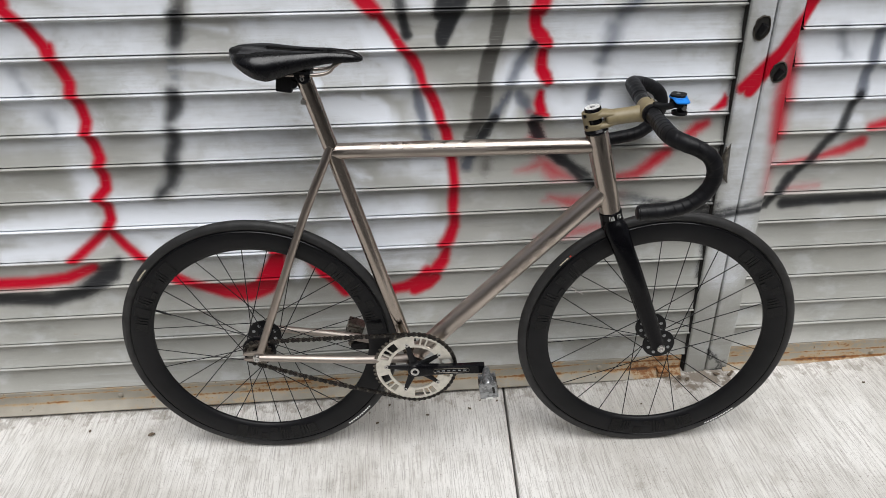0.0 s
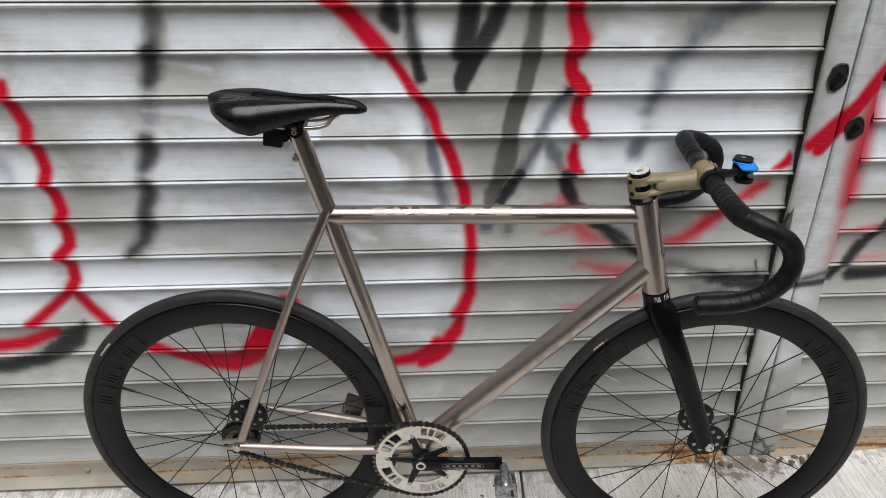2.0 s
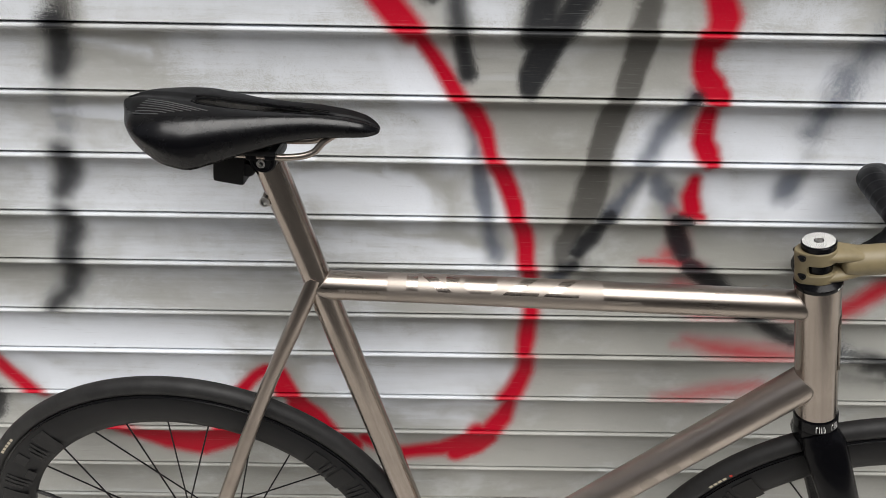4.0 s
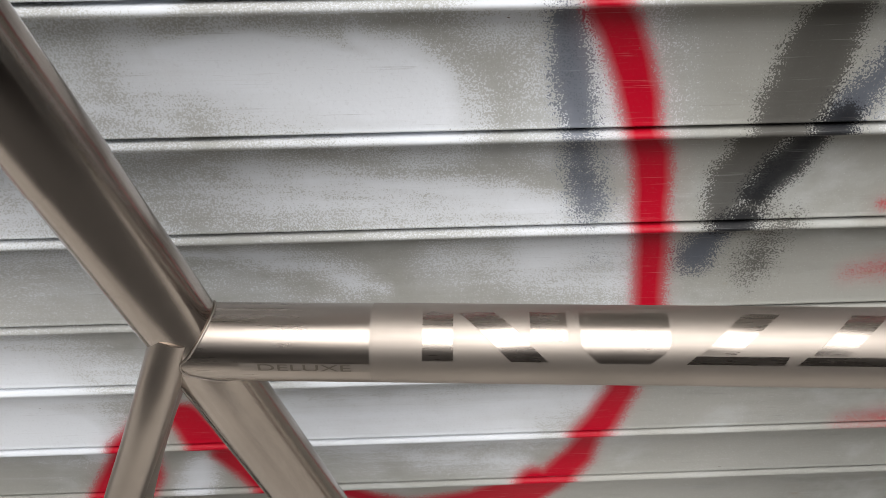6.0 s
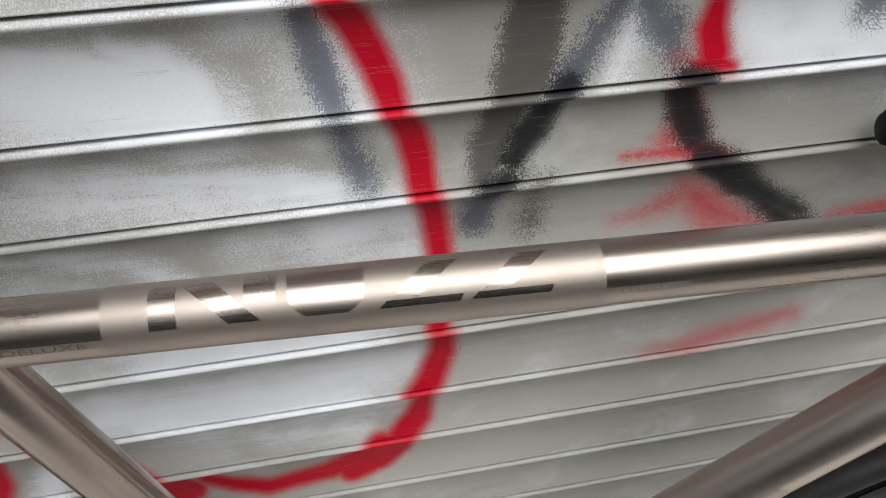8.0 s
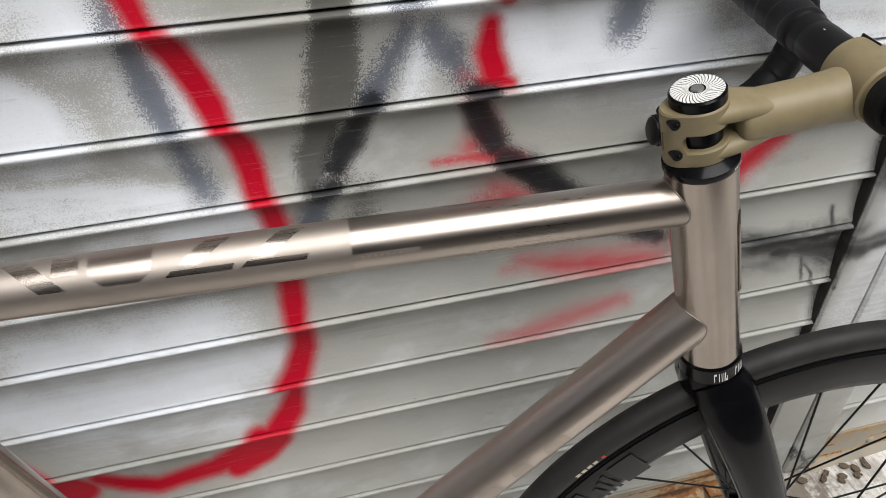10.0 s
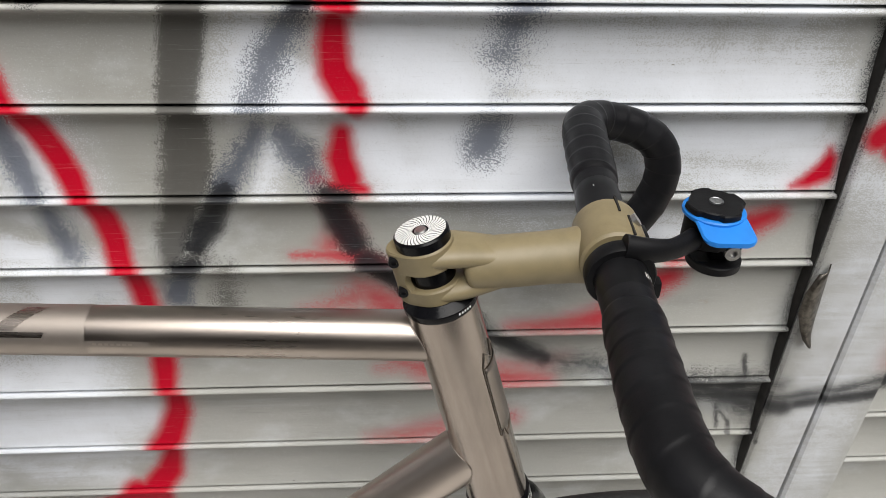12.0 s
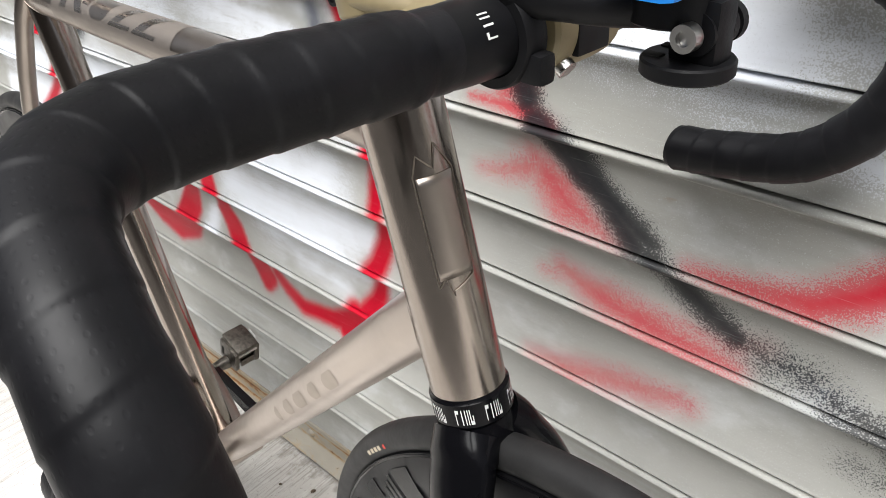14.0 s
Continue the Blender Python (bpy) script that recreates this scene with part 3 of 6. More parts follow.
brush('red', 0.006, 1, [(0.113, 0.47, 0.022), (0.091, 0.43, 0.026), (0.072, 0.4, 0.026)])
brush('red', 0.008, 1, [(-0.156, 0.433, 0.026), (-0.097, 0.403, 0.029), (-0.021, 0.375, 0.039), (0.037, 0.368, 0.049), (0.083, 0.387, 0.053), (0.119, 0.438, 0.043), (0.128, 0.482, 0.029)])
brush('red', 0.006, 0.95, [(0.203, 0.461, 0.019), (0.245, 0.413, 0.027), (0.292, 0.357, 0.03)])
brush('red', 0.006, 1, [(0.763, 1.085, 0.024), (0.765, 1.059, 0.028), (0.767, 1.042, 0.027), (0.781, 1.023, 0.035)])
brush('red', 0.005, 1, [(0.778, 1.009, 0.012), (0.791, 1.011, 0.031), (0.797, 1.002, 0.018)])
brush('red', 0.007, 1, [(0.787, 0.989, 0.022), (0.785, 0.969, 0.026), (0.786, 0.947, 0.029), (0.795, 0.932, 0.03)])
brush('red', 0.005, 1, [(0.791, 0.923, 0.011), (0.804, 0.923, 0.018), (0.802, 0.916, 0.019)])
brush('red', 0.007, 1, [(0.788, 0.89, 0.017), (0.786, 0.865, 0.025), (0.791, 0.848, 0.026)])
brush('red', 0.005, 1, [(0.778, 0.841, 0.009), (0.796, 0.84, 0.015), (0.806, 0.837, 0.009)])
brush('red', 0.012, 0.5, [(0.763, 0.847, 0.006), (0.783, 0.842, 0.009)])
brush('red', 0.014, 0.55, [(0.771, 0.824, 0.012), (0.784, 0.802, 0.022), (0.783, 0.781, 0.034), (0.768, 0.768, 0.022)])
brush('red', 0.006, 0.75, [(0.734, 0.762, 0.003), (0.769, 0.762, 0.01), (0.799, 0.76, 0.016), (0.821, 0.753, 0.01)])
brush('red', 0.016, 0.5, [(0.739, 0.691, 0.006), (0.772, 0.697, 0.018), (0.8, 0.71, 0.032), (0.826, 0.702, 0.035), (0.858, 0.681, 0.015)])
brush('red', 0.016, 0.45, [(0.825, 0.504, 0.006), (0.878, 0.507, 0.019), (0.923, 0.514, 0.027), (0.968, 0.521, 0.02)])
brush('red', 0.012, 0.45, [(0.811, 0.604, 0.006), (0.86, 0.604, 0.015), (0.923, 0.605, 0.018), (1.002, 0.603, 0.016)])
brush('red', 0.018, 0.55, [(0.795, 0.721, 0.017), (0.816, 0.702, 0.041), (0.837, 0.684, 0.045), (0.864, 0.674, 0.027), (0.891, 0.666, 0.009)])
brush('red', 0.018, 0.4, [(0.78, 0.72, 0.007), (0.81, 0.712, 0.047), (0.828, 0.696, 0.046), (0.86, 0.678, 0.031), (0.888, 0.672, 0.011)])
brush('red', 0.018, 0.62, [(0.83, 0.614, 0.01), (0.875, 0.6, 0.028), (0.923, 0.593, 0.032), (0.963, 0.59, 0.026), (1.002, 0.588, 0.015)])
brush('red', 0.016, 0.5, [(0.799, 0.497, 0.008), (0.856, 0.501, 0.028), (0.909, 0.512, 0.03), (0.958, 0.521, 0.022)])
brush('red', 0.014, 0.8, [(0.951, 0.667, 0.002), (0.982, 0.667, 0.008), (1.016, 0.668, 0.013), (1.048, 0.671, 0.017)])
brush('red', 0.016, 0.85, [(1.011, 0.671, 0.008), (1.047, 0.675, 0.02), (1.075, 0.692, 0.028), (1.099, 0.714, 0.032), (1.117, 0.726, 0.026)])
brush('red', 0.012, 0.85, [(1.11, 0.748, 0.002), (1.132, 0.761, 0.006), (1.155, 0.77, 0.01), (1.181, 0.774, 0.01)])
brush('red', 0.014, 0.9, [(1.147, 0.76, 0.006), (1.167, 0.775, 0.016), (1.188, 0.791, 0.024), (1.206, 0.8, 0.02)])
brush('red', 0.006, 1, [(1.21, 0.837, 0.003), (1.225, 0.842, 0.013), (1.239, 0.851, 0.021), (1.242, 0.861, 0.016), (1.24, 0.872, 0.004)])
brush('red', 0.02, 0.4, [(0.944, 0.604, 0.015), (0.982, 0.603, 0.019), (1.019, 0.615, 0.007)])
brush('black', 0.004, 0.92, [(0.579, 1.08, 0.037), (0.566, 1.056, 0.038), (0.557, 1.034, 0.036), (0.553, 1.019, 0.028)])
brush('black', 0.006, 0.99, [(0.466, 1.079, 0.018), (0.471, 1.055, 0.019), (0.474, 1.034, 0.021)])
brush('taupe', 0.004, 1, [(0.688, 1.082, 0.034), (0.683, 1.055, 0.031), (0.677, 1.027, 0.03), (0.675, 1.011, 0.025)])
brush('taupe', 0.004, 1, [(0.669, 0.996, 0.031), (0.661, 0.964, 0.032), (0.654, 0.934, 0.03), (0.651, 0.919, 0.029)])
brush('blue', 0.008, 0.75, [(0.767, 1.011, 0.021), (0.752, 0.996, 0.019), (0.731, 0.962, 0.026), (0.713, 0.924, 0.022)])
brush('black', 0.006, 0.88, [(0.766, 1.008, 0.014), (0.758, 1.005, 0.011)])
brush('blue', 0.006, 0.84, [(0.494, 0.903, 0.016), (0.498, 0.886, 0.02), (0.502, 0.865, 0.022), (0.505, 0.848, 0.024), (0.507, 0.835, 0.021)])
brush('blue', 0.008, 0.62, [(0.513, 0.81, 0.022), (0.518, 0.791, 0.028), (0.522, 0.77, 0.028)])
brush('blue', 0.02, 0.26, [(0.531, 0.738, 0.025), (0.535, 0.708, 0.031)])
brush('white', 0.006, 0.8, [(0.504, 0.844, 0.015), (0.506, 0.836, 0.016)])
brush('white', 0.01, 0.57, [(0.519, 0.765, 0.024), (0.523, 0.759, 0.021)])
brush('blue', 0.008, 0.7, [(0.473, 0.982, 0.009), (0.484, 0.957, 0.017), (0.49, 0.928, 0.02)])
brush('blue', 0.01, 0.75, [(0.92, 0.894, 0.032), (0.916, 0.882, 0.036), (0.913, 0.873, 0.029)])
brush('blue', 0.012, 0.48, [(0.944, 0.997, 0.024), (0.936, 0.974, 0.026), (0.931, 0.954, 0.025), (0.93, 0.937, 0.021)])
brush('blue', 0.01, 0.75, [(0.749, 0.987, 0.021), (0.737, 0.967, 0.026), (0.725, 0.942, 0.028), (0.716, 0.921, 0.022)])
brush('black', 0.009, 0.92, [(0.826, 0.743, 0.025), (0.842, 0.728, 0.03), (0.863, 0.708, 0.023), (0.89, 0.689, 0.018), (0.92, 0.674, 0.014)])
brush('black', 0.01, 0.92, [(0.837, 0.738, 0.014), (0.855, 0.714, 0.018), (0.881, 0.689, 0.02), (0.907, 0.667, 0.021)])
brush('black', 0.01, 0.92, [(0.919, 0.662, 0.022), (0.945, 0.644, 0.024), (0.973, 0.626, 0.021), (0.998, 0.614, 0.016)])
brush('black', 0.02, 0.66, [(0.998, 0.617, 0.017), (1.025, 0.606, 0.024), (1.055, 0.605, 0.02)])
brush('blue', 0.014, 0.62, [(1.032, 0.607, 0.01), (1.06, 0.601, 0.017), (1.079, 0.598, 0.015)])
brush('black', 0.012, 0.94, [(1.077, 0.595, 0.007), (1.131, 0.583, 0.013), (1.182, 0.574, 0.017), (1.224, 0.561, 0.019)])
brush('black', 0.014, 0.83, [(1.075, 0.586, 0.007), (1.129, 0.575, 0.018), (1.188, 0.564, 0.027), (1.239, 0.564, 0.026)])
brush('black', 0.02, 0.55, [(1.096, 0.538, 0.007), (1.167, 0.533, 0.019), (1.241, 0.538, 0.025)])
brush('black', 0.0012, 1, [(1.209, 0.55, 0.002), (1.213, 0.528, 0.003), (1.218, 0.5, 0.002)])
brush('black', 0.0012, 1, [(1.227, 0.605, 0.002), (1.231, 0.584, 0.003)])
brush('black', 0.0012, 0.99, [(1.252, 0.549, 0.002), (1.26, 0.513, 0.003), (1.265, 0.485, 0.002)])
brush('black', 0.014, 0.78, [(-0.02, 1.094, 0.03), (-0.022, 1.059, 0.036), (-0.034, 1.033, 0.028)])
brush('blue', 0.014, 0.53, [(-0.038, 1.0, 0.031), (-0.046, 0.958, 0.031)])
brush('black', 0.014, 0.78, [(-0.056, 0.918, 0.032), (-0.057, 0.889, 0.035), (-0.074, 0.859, 0.027)])
brush('black', 0.014, 0.78, [(-0.076, 0.827, 0.03), (-0.075, 0.796, 0.034), (-0.089, 0.771, 0.03)])
brush('black', 0.014, 0.78, [(-0.089, 0.762, 0.034), (-0.09, 0.726, 0.037), (-0.107, 0.691, 0.034), (-0.138, 0.662, 0.02)])
brush('white', 0.02, 0.95, [(0.812, 0.89, 0.042), (0.825, 0.869, 0.054), (0.841, 0.851, 0.045), (0.861, 0.853, 0.041)])
brush('white', 0.02, 0.7, [(0.808, 0.878, 0.031), (0.843, 0.865, 0.06), (0.903, 0.858, 0.069), (0.981, 0.853, 0.062)])
brush('white', 0.02, 0.66, [(0.832, 0.939, 0.032), (0.884, 0.944, 0.048), (0.96, 0.944, 0.049), (1.03, 0.934, 0.033)])
brush('white', 0.02, 0.7, [(0.825, 0.876, 0.039), (0.876, 0.881, 0.062), (0.912, 0.858, 0.052)])
brush('white', 0.02, 0.62, [(0.95, 0.897, 0.034), (0.967, 0.875, 0.04), (0.981, 0.846, 0.035)])
brush('white', 0.01, 0.74, [(1.095, 0.886, 0.041), (1.158, 0.885, 0.053), (1.214, 0.891, 0.035)])
brush('white', 0.008, 0.9, [(0.372, 0.891, 0.018), (0.396, 0.877, 0.03), (0.414, 0.861, 0.035), (0.422, 0.846, 0.028)])
brush('white', 0.008, 0.95, [(0.733, 0.939, 0.016), (0.747, 0.934, 0.021), (0.765, 0.929, 0.016)])
brush('white', 0.006, 0.9, [(0.727, 0.923, 0.011), (0.769, 0.922, 0.009)])
brush('white', 0.015, 0.58, [(0.409, 0.542, 0.033), (0.461, 0.535, 0.052), (0.521, 0.527, 0.055), (0.546, 0.547, 0.031)])
brush('white', 0.015, 0.54, [(0.312, 0.478, 0.022), (0.4, 0.447, 0.036), (0.493, 0.436, 0.026)])
brush('white', 0.015, 0.58, [(0.528, 0.721, 0.03), (0.557, 0.727, 0.021)])
brush('white', 0.02, 0.85, [(0.408, 1.043, 0.043), (0.425, 1.026, 0.056), (0.448, 0.973, 0.046), (0.466, 0.941, 0.04)])
brush('white', 0.02, 0.9, [(-0.115, 0.623, 0.042), (-0.054, 0.605, 0.076), (0.019, 0.596, 0.051)])
brush('white', 0.012, 0.61, [(-0.009, 0.542, 0.044), (0.063, 0.555, 0.061), (0.098, 0.534, 0.053)])
brush('white', 0.01, 0.62, [(1.04, 0.787, 0.025), (1.079, 0.784, 0.035), (1.116, 0.782, 0.033)])
brush('taupe', 0.007, 0.88, [(0.655, 0.899, 0.036), (0.65, 0.872, 0.041), (0.645, 0.845, 0.04), (0.64, 0.827, 0.034)])
brush('taupe', 0.007, 0.82, [(0.633, 0.812, 0.035), (0.624, 0.785, 0.033), (0.616, 0.757, 0.021)])
brush('taupe', 0.012, 0.45, [(0.663, 0.721, 0.033), (0.659, 0.699, 0.034)])
brush('taupe', 0.012, 0.5, [(0.65, 0.761, 0.021), (0.661, 0.747, 0.033)])
brush('blue', 0.007, 0.79, [(0.714, 0.893, 0.019), (0.698, 0.865, 0.023), (0.68, 0.839, 0.025)])
brush('black', 0.005, 0.95, [(0.68, 0.835, 0.017), (0.669, 0.824, 0.02)])
brush('black', 0.007, 0.95, [(0.668, 0.816, 0.02), (0.655, 0.793, 0.026), (0.641, 0.773, 0.017)])
brush('black', 0.006, 0.85, [(0.639, 0.753, 0.016), (0.625, 0.746, 0.021)])
brush('blue', 0.008, 0.84, [(0.622, 0.736, 0.023), (0.611, 0.711, 0.026)])
brush('blue', 0.01, 0.72, [(0.733, 0.888, 0.022), (0.748, 0.868, 0.03), (0.761, 0.848, 0.026)])
brush('black', 0.005, 0.95, [(0.771, 0.833, 0.016), (0.786, 0.827, 0.02)])
brush('black', 0.007, 0.96, [(0.774, 0.817, 0.024), (0.782, 0.796, 0.027), (0.794, 0.772, 0.023)])
brush('black', 0.006, 0.96, [(0.805, 0.755, 0.024), (0.823, 0.74, 0.028), (0.851, 0.715, 0.025), (0.887, 0.693, 0.015)])
brush('white', 0.022, 0.75, [(0.715, 0.844, 0.02), (0.723, 0.864, 0.03), (0.727, 0.882, 0.024)])
brush('white', 0.01, 0.8, [(0.493, 0.845, 0.011), (0.503, 0.84, 0.013)])
brush('white', 0.012, 0.6, [(0.514, 0.77, 0.019), (0.527, 0.768, 0.019)])
brush('white', 0.016, 0.48, [(0.516, 0.735, 0.024), (0.542, 0.723, 0.035), (0.555, 0.717, 0.021)])
brush('red', 0.008, 1, [(0.573, 0.745, 0.023), (0.579, 0.715, 0.023), (0.583, 0.668, 0.022), (0.581, 0.613, 0.026), (0.579, 0.588, 0.023)])
brush('red', 0.009, 1, [(0.585, 0.574, 0.022), (0.583, 0.542, 0.028), (0.569, 0.505, 0.031), (0.553, 0.487, 0.028)])
brush('red', 0.009, 1, [(0.564, 0.471, 0.022), (0.554, 0.44, 0.031), (0.534, 0.414, 0.034), (0.52, 0.406, 0.027)])
brush('red', 0.007, 1, [(0.533, 0.387, 0.03), (0.512, 0.37, 0.036), (0.477, 0.353, 0.031)])
brush('white', 0.016, 0.85, [(0.0, 0.546, 0.042), (0.049, 0.532, 0.054), (0.098, 0.504, 0.037)])
brush('white', 0.012, 0.7, [(0.184, 0.449, 0.026), (0.172, 0.417, 0.04)])
brush('red', 0.008, 1, [(0.303, 1.188, 0.027), (0.344, 1.156, 0.032), (0.383, 1.112, 0.035), (0.406, 1.087, 0.033)])
brush('black', 0.008, 0.9, [(0.419, 1.172, 0.025), (0.42, 1.15, 0.037), (0.427, 1.134, 0.025)])
brush('black', 0.01, 0.75, [(0.454, 1.185, 0.02), (0.458, 1.135, 0.025), (0.463, 1.087, 0.028)])
brush('black', 0.008, 0.92, [(0.57, 1.184, 0.037), (0.564, 1.129, 0.042), (0.559, 1.086, 0.047)])
brush('black', 0.008, 0.92, [(0.629, 1.184, 0.025), (0.609, 1.131, 0.035), (0.583, 1.088, 0.04)])
brush('taupe', 0.008, 0.9, [(0.694, 1.184, 0.025), (0.689, 1.134, 0.028), (0.684, 1.087, 0.031)])
brush('red', 0.008, 1, [(0.759, 1.184, 0.028), (0.767, 1.139, 0.033), (0.779, 1.108, 0.038), (0.774, 1.084, 0.034)])
brush('blue', 0.016, 0.6, [(1.104, 1.176, 0.041), (1.054, 1.156, 0.048), (1.002, 1.119, 0.051), (0.978, 1.085, 0.044)])
brush('blue', 0.016, 0.6, [(0.963, 1.07, 0.042), (0.95, 1.031, 0.042), (0.936, 0.988, 0.038), (0.928, 0.965, 0.033)])
brush('taupe', 0.012, 0.7, [(-0.002, 1.186, 0.033), (-0.006, 1.137, 0.038), (-0.011, 1.092, 0.036)])
brush('white', 0.03, 0.8, [(-0.247, 1.143, 0.065), (-0.152, 1.133, 0.077), (-0.05, 1.127, 0.067)])
brush('white', 0.03, 0.7, [(0.043, 1.122, 0.056), (0.174, 1.123, 0.068), (0.306, 1.116, 0.057)])
brush('white', 0.03, 0.75, [(0.471, 1.12, 0.035), (0.508, 1.117, 0.047)])
brush('white', 0.03, 0.6, [(0.841, 1.118, 0.048), (0.906, 1.112, 0.06)])
brush('red', 0.008, 0.95, [(-0.298, 1.031, 0.018), (-0.297, 1.015, 0.018)])
brush('taupe', 0.01, 0.8, [(0.642, 0.765, 0.019), (0.629, 0.75, 0.021)])


HALO = 0.034  # how far the finest droplets drift
GRAINY = {"red": 1.25, "black": 1.6, "blue": 1.9, "white": 1.5, "taupe": 1.6}  # how softly each can sprays


def spray_masks(x, z):
    """How much of each paint lies at the places (x, z)."""
    masks = {p: np.zeros(len(x)) for p in ("red", "black", "blue", "white", "taupe")}
    for paint, soft, amount, line in STROKES:
        reach = line[:, 2].max() / 2 + max(soft, HALO)
        lo, hi = line.min(0) - reach, line.max(0) + reach
        near = np.nonzero((x > lo[0]) & (x < hi[0]) & (z > lo[1]) & (z < hi[1]))[0]
        if not len(near):
            continue
        px, pz = x[near], z[near]
        best = np.full(len(near), 9.0)
        for (ax, az, aw), (bx, bz, bw) in zip(line[:-1], line[1:]):
            dx, dz = bx - ax, bz - az
            t = np.clip(((px - ax) * dx + (pz - az) * dz) / (dx * dx + dz * dz + 1e-12), 0, 1)
            best = np.minimum(best, np.hypot(px - ax - t * dx, pz - az - t * dz) - (aw + (bw - aw) * t) / 2)
        soft = soft * GRAINY[paint]
        m = np.clip((soft * 0.6 - best) / (soft * 1.2), 0, 1)
        fine = np.clip(1 - best / HALO, 0, 1)
        m = np.maximum(amount * m * m * (3 - 2 * m), 0.15 * amount * fine * fine)
        masks[paint][near] = np.maximum(masks[paint][near], m)
    return masks


def grid_mesh(name, xs, rows, material, painted=True):
    """A strip over the stations xs whose cross-section is rows of (out towards the street, z)."""
    nx, nr = len(xs), len(rows)
    v = np.empty((nx, nr, 3))
    v[:, :, 0] = np.array(xs)[:, None]
    v[:, :, 1] = WALL_Y - np.array([r[0] for r in rows])[None]
    v[:, :, 2] = np.array([r[1] for r in rows])[None]
    idx = np.arange(nx * nr).reshape(nx, nr)
    q = np.stack([idx[:-1, :-1], idx[:-1, 1:], idx[1:, 1:], idx[1:, :-1]], -1).reshape(-1, 4)
    me = bpy.data.meshes.new(name)
    me.from_pydata(v.reshape(-1, 3).tolist(), [], q.tolist())
    me.polygons.foreach_set("use_smooth", np.ones(len(q), bool))
    paint_mesh(me, v.reshape(-1, 3), painted)
    me.materials.append(material)
    return me


def paint_mesh(me, v, painted=True):
    n = len(v)
    a, b = np.zeros((n, 4), np.float32), np.zeros((n, 4), np.float32)
    a[:, 3] = b[:, 3] = 1
    if painted:
        m = spray_masks(v[:, 0], v[:, 2])
        a[:, 0], a[:, 1], a[:, 2], b[:, 0], b[:, 1] = m["red"], m["black"], m["blue"], m["white"], m["taupe"]
    for key, data in (("spray", a), ("spray_pale", b)):
        layer = me.attributes.new(key, "FLOAT_COLOR", "POINT")
        layer.data.foreach_set("color", data.ravel())


# ---- the shutters ----
WALL_Y = 1.8
POST_LEAN = 0.024
# heights of the bright beads between the slats; the curtain hangs with uneven laps
BEADS_MAIN = (0.073, 0.160, 0.241, 0.324, 0.413, 0.493, 0.583, 0.6605, 0.750, 0.830, 0.919, 1.005, 1.090)
BEADS_SIDE = (0.093, 0.171, 0.249, 0.340, 0.434, 0.518, 0.602, 0.687, 0.771, 0.856, 0.943, 1.030)
PITCH = 0.0855


def slat_rows(top, low):
    """From the rolled bead at the top, down the hollow face, to the lip that laps over the next bead."""
    deep = top - low
    rows = [(-0.012, -0.0022), (0.0036, -0.0024), (0.0074, -0.0031), (0.0096, -0.0044), (0.0100, -0.0060), (0.0088, -0.0078), (0.0052, -0.0094), (0.0008, -0.0103), (-0.0022, -0.0110)]
    for k in range(27):
        s = k / 26
        rows.append((-0.0030 - 0.0060 * s + 0.0148 * s * s, -0.0120 - (deep - 0.0140) * s))
    rows += [(0.0066, 0.0012 - deep), (0.0056, 0.0005 - deep), (0.0, 0.0002 - deep), (-0.009, 0.0002 - deep)]
    return [(o, top + z) for o, z in rows]


def roller_shutter(x0, x1, beads, fine0, fine1, label):
    """Slats from the bottom bar up; those at bike height carry the spray paint."""
    thing = new("roller_shutter")
    tagged(thing, label, "roller shutter", "", "structure")
    lines = [b + 0.0024 for b in beads]
    while lines[-1] < 2.58:
        lines.append(lines[-1] + PITCH)
    first = lines[0]
    for low, top in zip(lines, lines[1:]):
        painted = top < 1.42
        end = x1 - POST_LEAN * (top - 0.55) if x1 < 1.3 else x1
        if painted:
            xs = [x0, *np.arange(fine0, end - 0.002, 0.003), end] if x0 < fine0 - 0.01 else [*np.arange(fine0, fine1, 0.003), end]
        else:
            xs = np.linspace(x0, end, 12)
        ob = new("slat", grid_mesh("slat", xs, slat_rows(top, low), M_PAINT, painted))
        ob.parent = thing
        ob.location = (0, random.uniform(-0.0008, 0.0008), 0)
    bar = bmesh.new()
    prof = [(0.03, 0.010), (0.0305, 0.0125), (0.029, 0.0135), (0.010, 0.030), (0.008, 0.033), (0.008, first - 0.003), (0.006, first - 0.001), (-0.01, first - 0.001), (-0.01, 0.010)]
    n = 90
    rings = []
    for i in range(n + 1):
        x = x0 + (x1 - x0) * i / n
        j = 0.0012 * noise.noise(Vector((x * 9, 0, first * 50)))
        rings.append([(x, WALL_Y - o - j, z + j * 0.7) for o, z in prof])
    ring_loft(bar, rings)
    part("bottom_bar", bar, M_RUST, thing, "rust-stained bottom bar of painted angle steel")
    x = x0 + 0.12
    while x < x1:
        b = bmesh.new()
        bmesh.ops.create_icosphere(b, subdivisions=2, radius=0.0085, matrix=Matrix.Translation((x, WALL_Y - 0.008, 0.047)) @ Matrix.Diagonal((1, 0.5, 1, 1)))
        part("rivet", b, M_RUST, thing)
        x += 0.345
    return thing


roller_shutter(-2.9, 1.262, BEADS_MAIN, -0.92, 1.26, "grey painted steel roller shutter covered in spray paint, closed")
roller_shutter(1.392, 4.4, BEADS_SIDE, 1.392, 1.95, "grey painted steel roller shutter with spray paint, closed")


